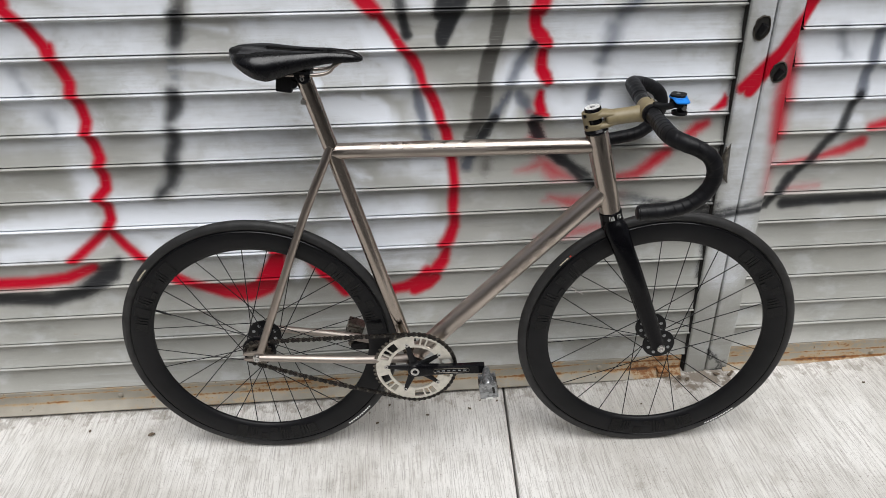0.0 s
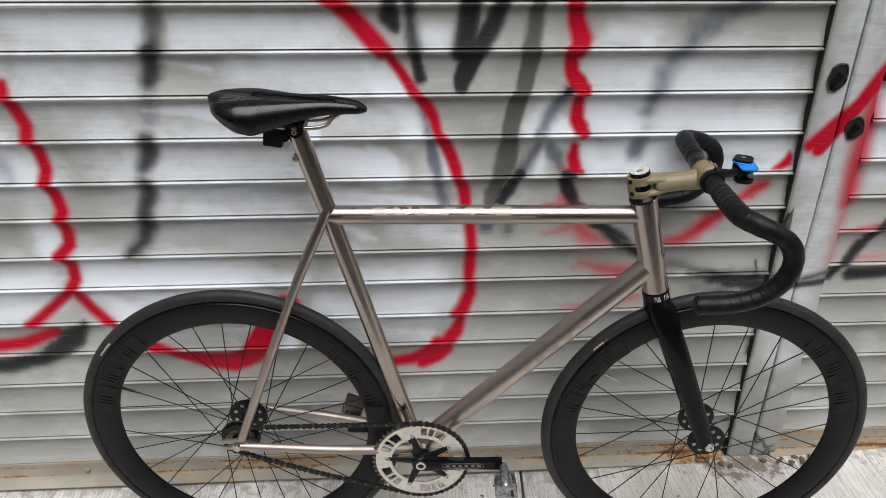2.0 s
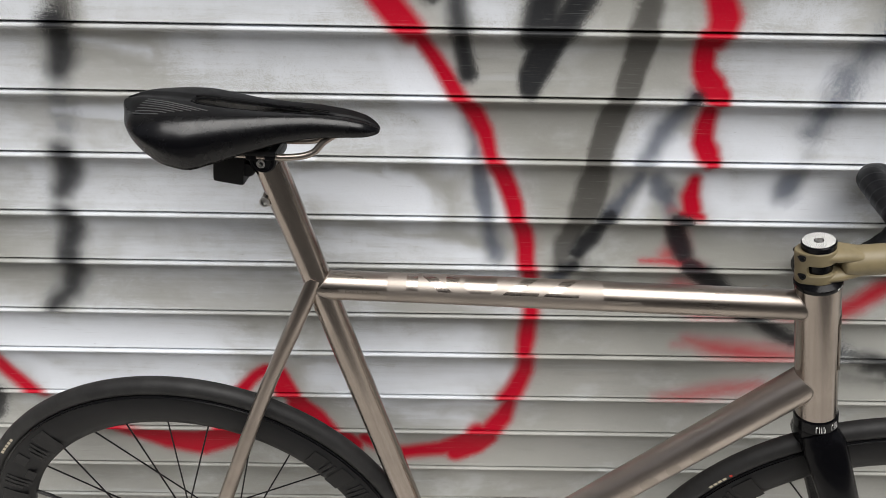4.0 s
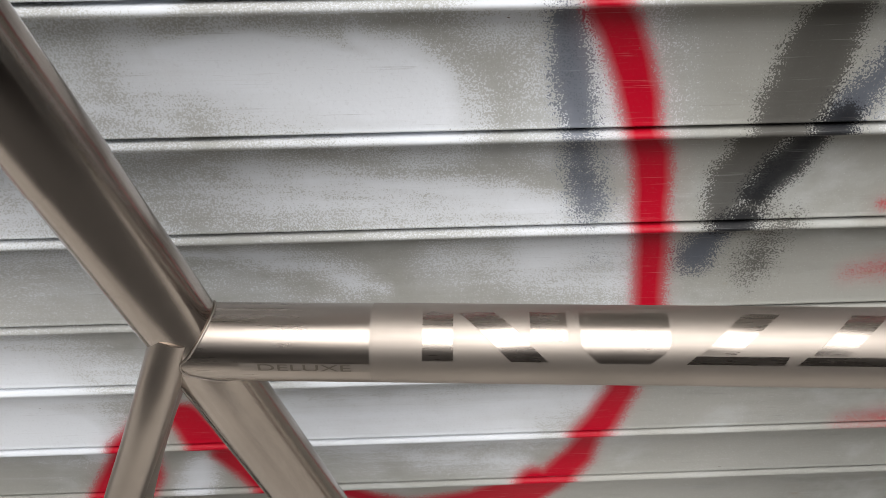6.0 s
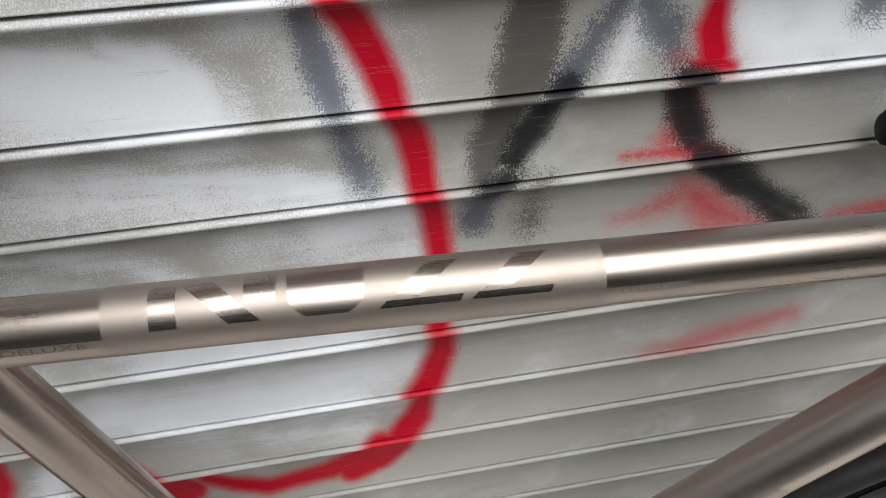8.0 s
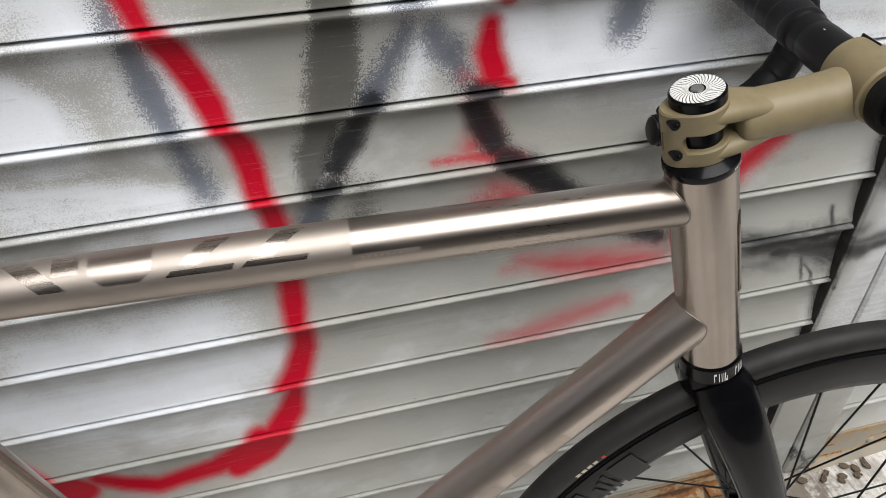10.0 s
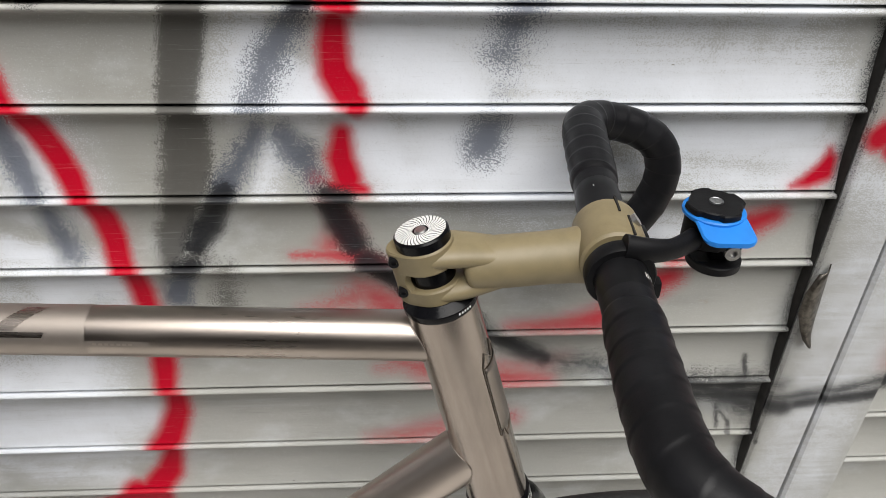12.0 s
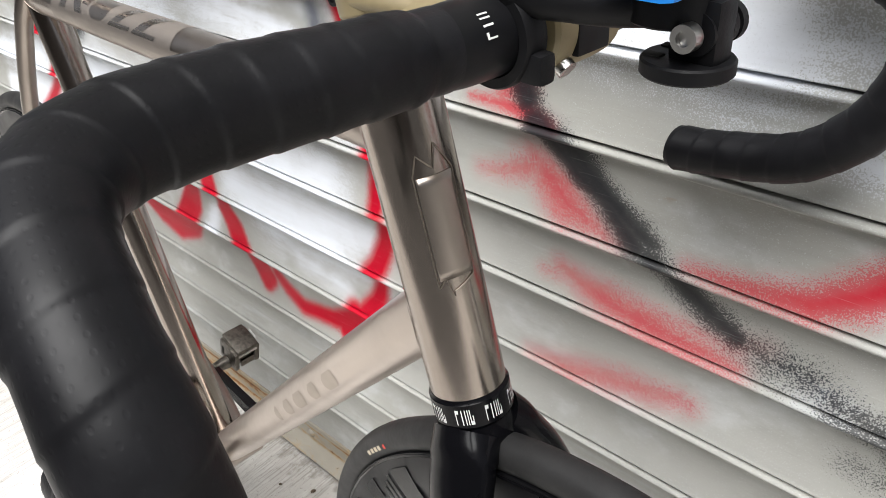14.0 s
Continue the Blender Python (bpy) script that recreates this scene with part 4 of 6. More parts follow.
def post_half(x0, x1, parent, front):
    xs = np.linspace(x0, x1, 20)
    zs = np.r_[np.linspace(0.012, 1.3, 330), 2.6]
    v = np.empty((len(xs), len(zs), 3))
    v[:, :, 0] = xs[:, None] - POST_LEAN * (zs[None] - 0.55)
    edge = np.minimum(xs - x0, x1 - xs)
    round_off = 0.004 * np.clip(1 - edge / 0.005, 0, 1) ** 2
    v[:, :, 1] = front + round_off[:, None] + 0.0008 * np.sin(zs * 7.0 + x0 * 30)[None]
    v[:, :, 2] = zs[None]
    flat = v.reshape(-1, 3)
    idx = np.arange(len(flat)).reshape(len(xs), len(zs))
    q = np.stack([idx[:-1, :-1], idx[1:, :-1], idx[1:, 1:], idx[:-1, 1:]], -1).reshape(-1, 4)
    back = flat.copy()
    back[:, 1] = WALL_Y + 0.06
    n = len(flat)
    side = []
    for row in (idx[0], idx[-1]):
        side += [(int(a), int(b), int(b) + n, int(a) + n) for a, b in zip(row[:-1], row[1:])]
    both = np.concatenate([flat, back])
    me = bpy.data.meshes.new("post_half")
    me.from_pydata(both.tolist(), [], q.tolist() + side)
    paint_mesh(me, both)
    me.materials.append(M_PAINT)
    ob = new("post_half", me)
    ob.parent = parent
    return ob


def lock_hole(x, z, parent, front, tall):
    """A torn lock opening: a bent rim round a flat plate coloured as the hole's shade."""
    rim = []
    for k in range(25):
        a = 2 * math.pi * k / 24
        w = 1 + 0.18 * noise.noise(Vector((3 * math.cos(a), 3 * math.sin(a), x * 40)))
        rim.append((x + 0.019 * w * math.cos(a), front - 0.002, z + tall * w * math.sin(a)))
    part("lock_rim", sweep(rim, 0.0018, 8), M_DARK_STEEL, parent, "bent dark metal rim round a lock hole")
    # no real hollow: the shade inside is the plate's dark colour
    b = prism([(p[0], p[2]) for p in rim[:-1]], front - 0.0015, front + 0.001)
    part("lock_shade_plate", b, M_HOLE, parent, "flat dark plate coloured as the shade inside a torn lock")
    part("lock_bolt", sweep([(x - 0.006, front - 0.004, z - tall * 0.5), (x + 0.004, front - 0.009, z + tall * 0.35)], [0.007, 0.009], 14), M_PLASTIC, parent)


block = part("latch_block", box((0.034, 0.026, 0.022), (1.206, WALL_Y - 0.020, 0.026), 0.004), M_RUST)
tagged(block, "small worn block of rusty steel by the post's foot", "block")
post = tagged(new("shutter_post"), "grey steel post between shutters, sprayed with a red line", "post", "", "structure")
POST_FRONT = 1.786
post_half(1.265, 1.3275, post, POST_FRONT)
post_half(1.3310, 1.395, post, POST_FRONT - 0.001)
# an added dark strip; its colour stands for shade in the post's gap
strip = bmesh.new()
ring_loft(strip, [[(1.2645 - POST_LEAN * (z - 0.55) + dx, y, z) for dx, y in ((-0.0035, 1.794), (-0.0008, 1.790), (-0.0008, 1.850), (-0.0035, 1.850))] for z in (0.012, 0.3, 0.6, 0.9, 1.3, 2.6)])
part("shade_strip", strip, M_HOLE, post, "added dark strip for the shade in the gap beside the post")
lock_hole(1.288, 1.033, post, POST_FRONT, 0.027)
lock_hole(1.353, 0.929, post, POST_FRONT, 0.024)
# a torn strip of the post's edge, bent out over the slats
flap = bmesh.new()
rows = []
for k in range(9):
    u = k / 8
    z = 0.752 - 0.100 * u
    wide = (0.004 + 0.022 * math.sin(math.pi * min(1.0, 0.15 + 0.85 * u)) ** 0.8) * (1 + 0.15 * noise.noise(Vector((0, 0, z * 80))))
    tip = 1.2655 + 0.006 * u - POST_LEAN * (z - 0.55) + 0.012
    rows.append([(tip - wide * c, POST_FRONT - 0.002 - 0.012 * math.sin(2.2 * c), z - 0.006 * c) for c in (0.0, 0.25, 0.5, 0.75, 1.0)])
ring_loft(flap, rows, closed=False)
torn = part("torn_flap", flap, M_DARK_STEEL, post, "torn strip of bare dark steel bent out of the post")
skin = torn.modifiers.new("thickness", "SOLIDIFY")
skin.thickness = 0.0012
# added box behind the post, coloured as the shade within the gap
part("shade_backing", box((0.16, 0.03, 2.6), (1.325, WALL_Y + 0.045, 1.31)), M_HOLE, post)


def plain_wall(name, x0, x1, y0, y1, z0, z1, material, label):
    b = box((x1 - x0, y1 - y0, z1 - z0), ((x0 + x1) / 2, (y0 + y1) / 2, (z0 + z1) / 2))
    return tagged(part(name, b, material, None, "", False), label, "wall", "", "structure")


# both rise unseen to 9 m, added height that darkens the tubes' top reflections
plain_wall("wall_back", -9.0, 11.0, 1.9, 2.15, 0.0, 9.0, M_WALL, "unseen plain masonry wall added behind the shutters")
plain_wall("wall_lintel", -9.0, 11.0, 1.72, 1.9, 2.6, 9.0, M_WALL, "unseen plain masonry wall added above the shutters, for darker reflections")
plain_wall("wall_side_left", -9.0, -2.9, 1.72, 1.9, 0.0, 2.6, M_WALL, "plain masonry pier beside the shutter")
plain_wall("wall_side_right", 4.4, 11.0, 1.72, 1.9, 0.0, 2.6, M_WALL, "plain masonry pier beside the shutter")
# out of view: added to close the street and darken the metal's reflections
plain_wall("wall_unseen_across", -30.0, 30.0, -13.6, -13.0, -0.15, 10.0, M_ACROSS, "unseen dark wall added across the street, for darker reflections")

# ---- the ground ----
# unseen beyond the slabs; its dark colour is there for the tubes' reflections
g = bmesh.new()
bmesh.ops.create_grid(g, x_segments=2, y_segments=2, size=400, matrix=Matrix.Translation((0, 0, -0.15)))
tagged(part("ground", g, M_ASPHALT, None, "", False), "unseen dark asphalt ground added beyond the pavement, for darker reflections", "ground", "", "structure")

pavement = tagged(new("pavement"), "pale broom-finished concrete pavement slabs with narrow joints", "pavement", "", "structure")


def rise(x):
    """The slab under the front wheel climbs gently towards the next shutter."""
    return 0.026 * min(1.52, max(0.0, x - 0.75))


def slab(x0, x1, y0, y1):
    """One cast slab with rounded arrises; its joints run slightly askew."""
    def sx(x, y):
        return x - (1.765 - y) * 0.06
    g = 0.0028
    base = [(x0 + g, y0 + g), (x1 - g, y0 + g), (x1 - g, y1 - g), (x0 + g, y1 - g)]
    rings = []
    for inset, z in ((0.0, -0.14), (0.0, -0.006), (0.001, -0.002), (0.004, 0.0)):
        rings.append([(sx(x + inset * (1 if x < (x0 + x1) / 2 else -1), y), y + inset * (1 if y < (y0 + y1) / 2 else -1), z + rise(x)) for x, y in base])
    b = bmesh.new()
    ring_loft(b, rings)
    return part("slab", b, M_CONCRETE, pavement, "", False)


# a single row, so that the added dark ground shows in the tubes' reflections
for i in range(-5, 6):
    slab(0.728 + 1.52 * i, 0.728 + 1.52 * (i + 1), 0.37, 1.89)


# ---- the bicycle ----
# Built in its own axes: x ahead, y to its left (towards the shutter), z up, from the rear tyre's foot.
bike = tagged(new("bicycle"), "brushed titanium track bicycle with black deep rims, leaning on the shutter", "bicycle")
bike.matrix_world = Matrix.Translation((0.0835, 1.6106, 0.0012)) @ pose(0, 0, 0, -1.754, -0.263, -3.842)

REAR, FRONT, BB = (0.008, 0.3375), (0.979, 0.3405), (0.385, 0.286)
HT_TOP, HT_LOW = Vector((0.78613, 0, 0.8725)), Vector((0.83400, 0, 0.6845))
STEER = (HT_TOP - HT_LOW).normalized()


def at_steer(z):
    """The place on the steering axis at that height."""
    return HT_LOW + STEER * ((z - HT_LOW.z) / STEER.z)


def seat_axis(z):
    return Vector((0.3767 - 0.2812 * (z - BB[1]), 0, z))


def tube_part(name, a, b, r0, r1, material=M_TI, label="", parent=bike, segs=40, steps=2):
    pts = [Vector(a).lerp(Vector(b), k / steps) for k in range(steps + 1)]
    return part(name, sweep(pts, [r0 + (r1 - r0) * k / steps for k in range(steps + 1)], segs), material, parent, label)


# frame
top_tube = tube_part("top_tube", (0.222, 0, 0.8362), (0.785, 0, 0.8419), 0.0175, 0.0175)
down_tube = tube_part("down_tube", (0.818, 0, 0.738), (0.392, 0, 0.300), 0.0215, 0.0215, M_TI_SATIN)
seat_tube = tube_part("seat_tube", seat_axis(0.29), seat_axis(0.932), 0.0169, 0.0169, M_TI_STEEP)
head_tube = tube_part("head_tube", HT_LOW, HT_TOP, 0.0240, 0.0240, M_TI_STEEP, segs=56)
bb_shell = part("bottom_bracket_shell", lathe_y([(0.0, -0.034), (0.0225, -0.034), (0.0225, 0.034), (0.0, 0.034)], BB, 40, closed=False), M_TI, bike)
for s in (-1, 1):
    stay = smooth_path([(0.2195, 0.009 * s, 0.850), (0.1965, 0.022 * s, 0.796), (0.140, 0.036 * s, 0.668), (0.018, 0.060 * s, 0.354)], 24)
    part("seat_stay", sweep(stay, [0.0092] * 25, 20), M_TI_STAY, bike)
    stay = smooth_path([(0.372, 0.020 * s, 0.296), (0.30, 0.036 * s, 0.306), (0.20, 0.050 * s, 0.318), (0.014, 0.062 * s, 0.3365)], 24)
    part("chain_stay", sweep(stay, [0.0115 - 0.003 * k / 24 for k in range(25)], 20), M_TI_BLAST, bike)
    drop = [(-0.030, 0.346), (0.012, 0.354), (0.022, 0.345), (0.020, 0.330), (0.008, 0.322), (-0.030, 0.326), (-0.030, 0.331), (-0.004, 0.331), (-0.004, 0.341), (-0.030, 0.341)]
    drop = [(x + 0.006, z + 0.0015) for x, z in drop]
    part("dropout", prism(drop, 0.056 * s, 0.062 * s), M_TI_BLAST, bike, "slotted titanium track dropout")
    nut = lathe_y([(0.0, 0.063 * s), (0.0095, 0.063 * s), (0.0095, 0.065 * s), (0.0075, 0.066 * s), (0.0075, 0.072 * s), (0.004, 0.072 * s), (0.004, 0.069 * s), (0.0, 0.069 * s)], REAR, 6 if s > 0 else 24, closed=False)
    part("axle_nut", nut, M_STEEL, bike, "bright steel axle nut")


def weld(name, ring):
    part(name, sweep(ring + ring[:1], 0.0005, 8), M_TI_BLAST, bike)


def joint_ring(axis_a, axis_d, r, centre, big_axis, big_r, side):
    """The seam where a tube of radius r runs into a bigger one."""
    d = Vector(axis_d).normalized()
    u = Vector((0, 1, 0))
    w = d.cross(u).normalized()
    big = Vector(big_axis).normalized()
    ring = []
    for k in range(32):
        a = 2 * math.pi * k / 32
        p = Vector(axis_a) + r * (math.cos(a) * u + math.sin(a) * w)
        off = p - Vector(centre)
        q, e = off - big * off.dot(big), d - big * d.dot(big)
        bq = q.dot(e)
        disc = max(0.0, bq * bq - e.dot(e) * (q.dot(q) - big_r * big_r))
        ring.append(p + d * ((-bq + side * math.sqrt(disc)) / e.dot(e)))
    return ring


ST_DIR = (seat_axis(0.9) - seat_axis(0.3)).normalized()
weld("weld_bead", joint_ring((0.5, 0, 0.8390), (1, 0, 0.0101), 0.0177, seat_axis(0.8362), ST_DIR, 0.0174, 1))
weld("weld_bead", joint_ring((0.5, 0, 0.8390), (1, 0, 0.0101), 0.0177, HT_LOW, STEER, 0.0242, -1))
weld("weld_bead", joint_ring((0.6, 0, 0.5139), (0.426, 0, 0.438), 0.0217, HT_LOW, STEER, 0.0242, -1))


def on_tube(axis_a, axis_b, r, s, angle):
    """A place on a tube: s metres along, angle degrees from the camera side up."""
    a, b = Vector(axis_a), Vector(axis_b)
    d = (b - a).normalized()
    side = Vector((0, -1, 0))
    up = side.cross(d) * -1
    up = up if up.z > 0 else -up
    return a + d * s + r * (math.cos(radians(angle)) * side + math.sin(radians(angle)) * up)


def wrap(name, a, b, r, outline, material, parent, label="", n=10):
    """A thin printed or polished shape on a tube: outline gives, for rows from low to high angle, the two ends in metres."""
    bm = bmesh.new()
    low, high = outline[0][0], outline[-1][0]
    rows = []
    for k in range(n + 1):
        ang = low + (high - low) * k / n
        for (a0, s0, e0), (a1, s1, e1) in zip(outline, outline[1:]):
            if a0 <= ang <= a1 + 1e-6:
                t = (ang - a0) / (a1 - a0)
                rows.append((ang, s0 + (s1 - s0) * t, e0 + (e1 - e0) * t))
                break
    grid = []
    for ang, s, e in rows:
        grid.append([on_tube(a, b, r, s, ang), on_tube(a, b, r, e, ang)])
    ring_loft(bm, grid, closed=False)
    return part(name, bm, material, parent, label)


TT_A, TT_B = (0.222, 0, 0.8362), (0.785, 0, 0.8419)
wrap("blasted_band", TT_A, TT_B, 0.01775, [(-25, 0.082, 0.329), (135, 0.082, 0.329)], M_TI_BLAST, top_tube, "matt blasted band with polished shapes", 24)
# plain polished shapes in place of the maker's mark
def bare(outline, n=12):
    wrap("polished_shape", TT_A, TT_B, 0.01795, outline, M_TI_POLISH, top_tube, "", n)


bare([(23, 0.1045, 0.1175), (97, 0.1045, 0.1175)])
bare([(23, 0.142, 0.1575), (97, 0.119, 0.1345)])
bare([(52, 0.150, 0.1655), (97, 0.150, 0.1655)])
bare([(22, 0.179, 0.200), (40, 0.1725, 0.2075), (50, 0.171, 0.2085), (97, 0.171, 0.2085)])
for k in (0, 1):
    s = 0.2150 + 0.0455 * k
    bare([(22, s, s + 0.040), (34, s + 0.004, s + 0.042)], 4)
    bare([(36, s + 0.006, s + 0.020), (97, s + 0.026, s + 0.041)])
wrap("blasted_stripe", TT_A, TT_B, 0.01788, [(3, 0.026, 0.082), (17, 0.026, 0.082)], M_TI_BLAST, top_tube, "", 6)
wrap("blasted_stripe", TT_A, TT_B, 0.01788, [(3, 0.329, 0.372), (17, 0.329, 0.372)], M_TI_BLAST, top_tube, "", 6)


def tube_word(word, s0, wide, a0, a1, material):
    """A word laid round the top tube between two angles."""
    curve = bpy.data.curves.new("word", "FONT")
    curve.body = word
    holder = bpy.data.objects.new("word", curve)
    scene.collection.objects.link(holder)
    bpy.context.view_layer.update()
    me = bpy.data.meshes.new_from_object(holder.evaluated_get(bpy.context.evaluated_depsgraph_get()))
    bpy.data.objects.remove(holder)
    xs, ys = [v.co.x for v in me.vertices], [v.co.y for v in me.vertices]
    for v in me.vertices:
        u, h = (v.co.x - min(xs)) / (max(xs) - min(xs)), (v.co.y - min(ys)) / (max(ys) - min(ys))
        v.co = on_tube(TT_A, TT_B, 0.01805, s0 + wide * u, a0 + (a1 - a0) * h)
    me.name = "engraved_word"
    me.materials.clear()
    me.materials.append(material)
    new("engraved_word", me).parent = top_tube


tube_word("DELUXE", 0.034, 0.040, 4, 15, M_TI_DARK)
for k in range(7):
    wrap("print_bar", TT_A, TT_B, 0.0180, [(7, 0.334 + 0.004 * k, 0.3365 + 0.004 * k), (12, 0.334 + 0.004 * k, 0.3365 + 0.004 * k)], M_TI_PALE, top_tube, "", 3)
DT_A, DT_B = (0.392, 0, 0.300), (0.818, 0, 0.738)
for s, wide in ((0.288, 0.012), (0.318, 0.020), (0.350, 0.026), (0.392, 0.020), (0.430, 0.026)):
    wrap("pale_shape", DT_A, DT_B, 0.0217, [(-22, s + 0.004, s + wide - 0.004), (-10, s, s + wide), (6, s, s + wide), (18, s + 0.004, s + wide - 0.004)], M_TI_PALE, down_tube, "", 12)

# seat mast, post and collar
collar = tube_part("seat_collar", seat_axis(0.928), seat_axis(0.9905), 0.0173, 0.0170, M_TI_STEEP, "polished sleeve with a clamp ear", bike)
part("seat_post", sweep([seat_axis(0.94), seat_axis(0.993), seat_axis(0.999), seat_axis(1.003)], [0.0168, 0.0168, 0.0160, 0.0135], 40), M_TI_STEEP, bike, "polished titanium seat post")
ear = seat_axis(0.948) + Vector((-0.0150, 0, 0.001))
part("clamp_ear", box((0.012, 0.016, 0.016), ear, 0.003), M_TI, collar)
part("clamp_bolt", lathe_y([(0.0, -0.010), (0.004, -0.010), (0.004, -0.014), (0.0056, -0.014), (0.0056, 0.010), (0.0, 0.010)], (ear.x - 0.003, ear.z), 24, closed=False), M_STEEL, collar, "bright steel clamp bolt")

# saddle
SADDLE_KEYS = np.array((
    (0.0, 0.020, 1.0605, 0.013), (0.06, 0.046, 1.0660, 0.024), (0.12, 0.059, 1.0655, 0.034), (0.20, 0.066, 1.0655, 0.047),
    (0.30, 0.065, 1.0635, 0.053), (0.40, 0.053, 1.0605, 0.046), (0.50, 0.042, 1.0575, 0.0380), (0.62, 0.032, 1.0550, 0.0290),
    (0.75, 0.026, 1.0525, 0.0235), (0.88, 0.0215, 1.0490, 0.0195), (0.96, 0.017, 1.0440, 0.0150), (1.0, 0.012, 1.0405, 0.0115)))
SLOT_KEYS = np.array(((0.0, 0.003), (0.26, 0.004), (0.29, 0.0095), (0.36, 0.0115), (0.52, 0.0105), (0.68, 0.0070), (0.80, 0.0030), (1.0, 0.0025)))
CREASE = 0.66


def saddle_line(u, k):
    """The half width, height or depth of the cover, eased between its stations."""
    near = [min(1.0, max(0.0, u + 0.012 * d)) for d in range(-3, 4)]
    return float(np.dot(np.interp(near, SADDLE_KEYS[:, 0], SADDLE_KEYS[:, k]), np.array([1, 2, 3, 4, 3, 2, 1]) / 16))


def saddle_top(u, y):
    """The height of the top, hollow along its middle and raised along the crease."""
    half, top = saddle_line(u, 1), saddle_line(u, 2)
    edge = half * CREASE
    hollow = (0.0030 + 0.0025 * math.exp(-(((u - 0.52) / 0.30) ** 4))) * math.exp(-((y / max(0.010, edge * 0.62)) ** 2))
    wing = 0.0115 * max(0.0, 1 - u / 0.75) * min(1.0, abs(y) / edge) ** 2
    return top - hollow - wing


def saddle_cover():
    """A long cover with a slot: a matt hollow top that breaks over a crease into rounded satin flanks."""
    steps = [0.93 * i / 54 for i in range(54)] + [0.93 + 0.07 * math.sin(math.pi / 2 * i / 10) for i in range(11)]
    inner, outer = 8, 14
    bm = bmesh.new()
    rows = []
    for u in steps:
        half, deep = saddle_line(u, 1), saddle_line(u, 3)
        half *= min(1.0, 0.5 + u * 14)
        slot = float(np.interp(u, SLOT_KEYS[:, 0], SLOT_KEYS[:, 1]))
        edge = half * CREASE
        side = []
        for j in range(inner + 1):
            y = slot + (edge - slot) * j / inner
            side.append((y, saddle_top(u, y) - (0.0016 if j == 0 else 0.0)))
        z0 = side[-1][1]
        for j in range(1, outer + 1):
            w = j / outer
            out = math.sin(min(1.0, w * 1.35) * math.pi / 2)
            y = edge + (half - edge) * out ** 0.8 - half * 0.10 * max(0.0, w - 0.62) ** 1.5 * 3
            side.append((y, z0 - (deep - 0.002) * (0.45 * w + 0.55 * w ** 1.6)))
        close = math.sqrt(max(0.0, 1 - ((u - 0.93) / 0.07) ** 2)) if u > 0.93 else 1.0
        close = 0.22 + 0.78 * close
        mid = z0 - deep * 0.60
        ring = [(-y, z) for y, z in reversed(side)] + side
        rows.append([bm.verts.new((0.036 + 0.2635 * u, y * close, mid + (z - mid) * close)) for y, z in ring])
    m = len(rows[0]) - 1
    for u, a, b in zip(steps, rows, rows[1:]):
        for j in range(m):
            if j == m // 2 and 0.27 <= u <= 0.80:
                continue
            f = bm.faces.new((a[j], a[j + 1], b[j + 1], b[j]))
            f.material_index = 0 if outer <= j < m - outer else 1
    bm.faces.new(rows[0])
    bm.faces.new(rows[-1]).material_index = 1
    crease = {rows[i][j] for i in range(4, 52) for j in (outer, m - outer)}
    for e in bm.edges:
        if e.verts[0] in crease and e.verts[1] in crease:
            e.smooth = False
    return bm


saddle = part("saddle", saddle_cover(), M_SADDLE_TOP, bike, "slim black saddle with an open centre slot")
saddle.data.materials.append(M_SADDLE)
thick = saddle.modifiers.new("thickness", "SOLIDIFY")
thick.thickness, thick.offset = 0.004, -1
for s in (-1, 1):
    rim = [(0.036 + 0.2635 * u, s * (float(np.interp(u, SLOT_KEYS[:, 0], SLOT_KEYS[:, 1])) + 0.0012), saddle_top(u, 0.011) - 0.0004) for u in np.linspace(0.27, 0.80, 28)]
    part("slot_rim", sweep(rim, 0.0011, 8), M_SADDLE, saddle, "glossy black piping round the slot")
for k in range(7):
    ends = ((0.058 + 0.0012 * k, -0.037 + 0.0038 * k), (0.086 + 0.0075 * k, -0.0415 + 0.0022 * k))
    line = [(x, y, saddle_top((x - 0.036) / 0.2635, y) + 0.0002) for x, y in (tuple(a + (b - a) * t / 8 for a, b in zip(*ends)) for t in range(9))]
    part("grip_line", sweep(line, 0.0006, 6), M_GRIP, saddle)
for s in (-1, 1):
    rail = smooth_path([(0.256, 0.008 * s, 1.030), (0.243, 0.014 * s, 1.023), (0.230, 0.019 * s, 1.0115), (0.204, 0.022 * s, 1.0075), (0.155, 0.022 * s, 1.0085), (0.112, 0.024 * s, 1.014), (0.062, 0.032 * s, 1.036)], 40)
    part("saddle_rail", sweep(rail, 0.0036, 14), M_TI, saddle, "thin titanium saddle rail")
head = seat_axis(1.003)
SADDLE_CLAMP = (head.x + 0.004, 1.0035)
clamp = part("saddle_clamp", lathe_y([(0.0, -0.024), (0.0130, -0.024), (0.0145, -0.0225), (0.0145, 0.0225), (0.0130, 0.024), (0.0, 0.024)], SADDLE_CLAMP, 32, closed=False), M_BLACK, bike, "black saddle clamp with a steel bolt")
part("clamp_plate", box((0.034, 0.056, 0.005), (SADDLE_CLAMP[0] - 0.001, 0, 1.0125), 0.0015), M_BLACK, clamp)
for x in (-0.011, 0.009):
    part("clamp_hook", box((0.011, 0.007, 0.008), (SADDLE_CLAMP[0] + x, -0.0235, 1.0085), 0.0015), M_GLOSS, clamp)
part("clamp_ring", lathe_y([(0.0095, -0.0238), (0.0125, -0.0238), (0.0125, -0.0256), (0.0095, -0.0256)], SADDLE_CLAMP, 32), M_GLOSS, clamp)
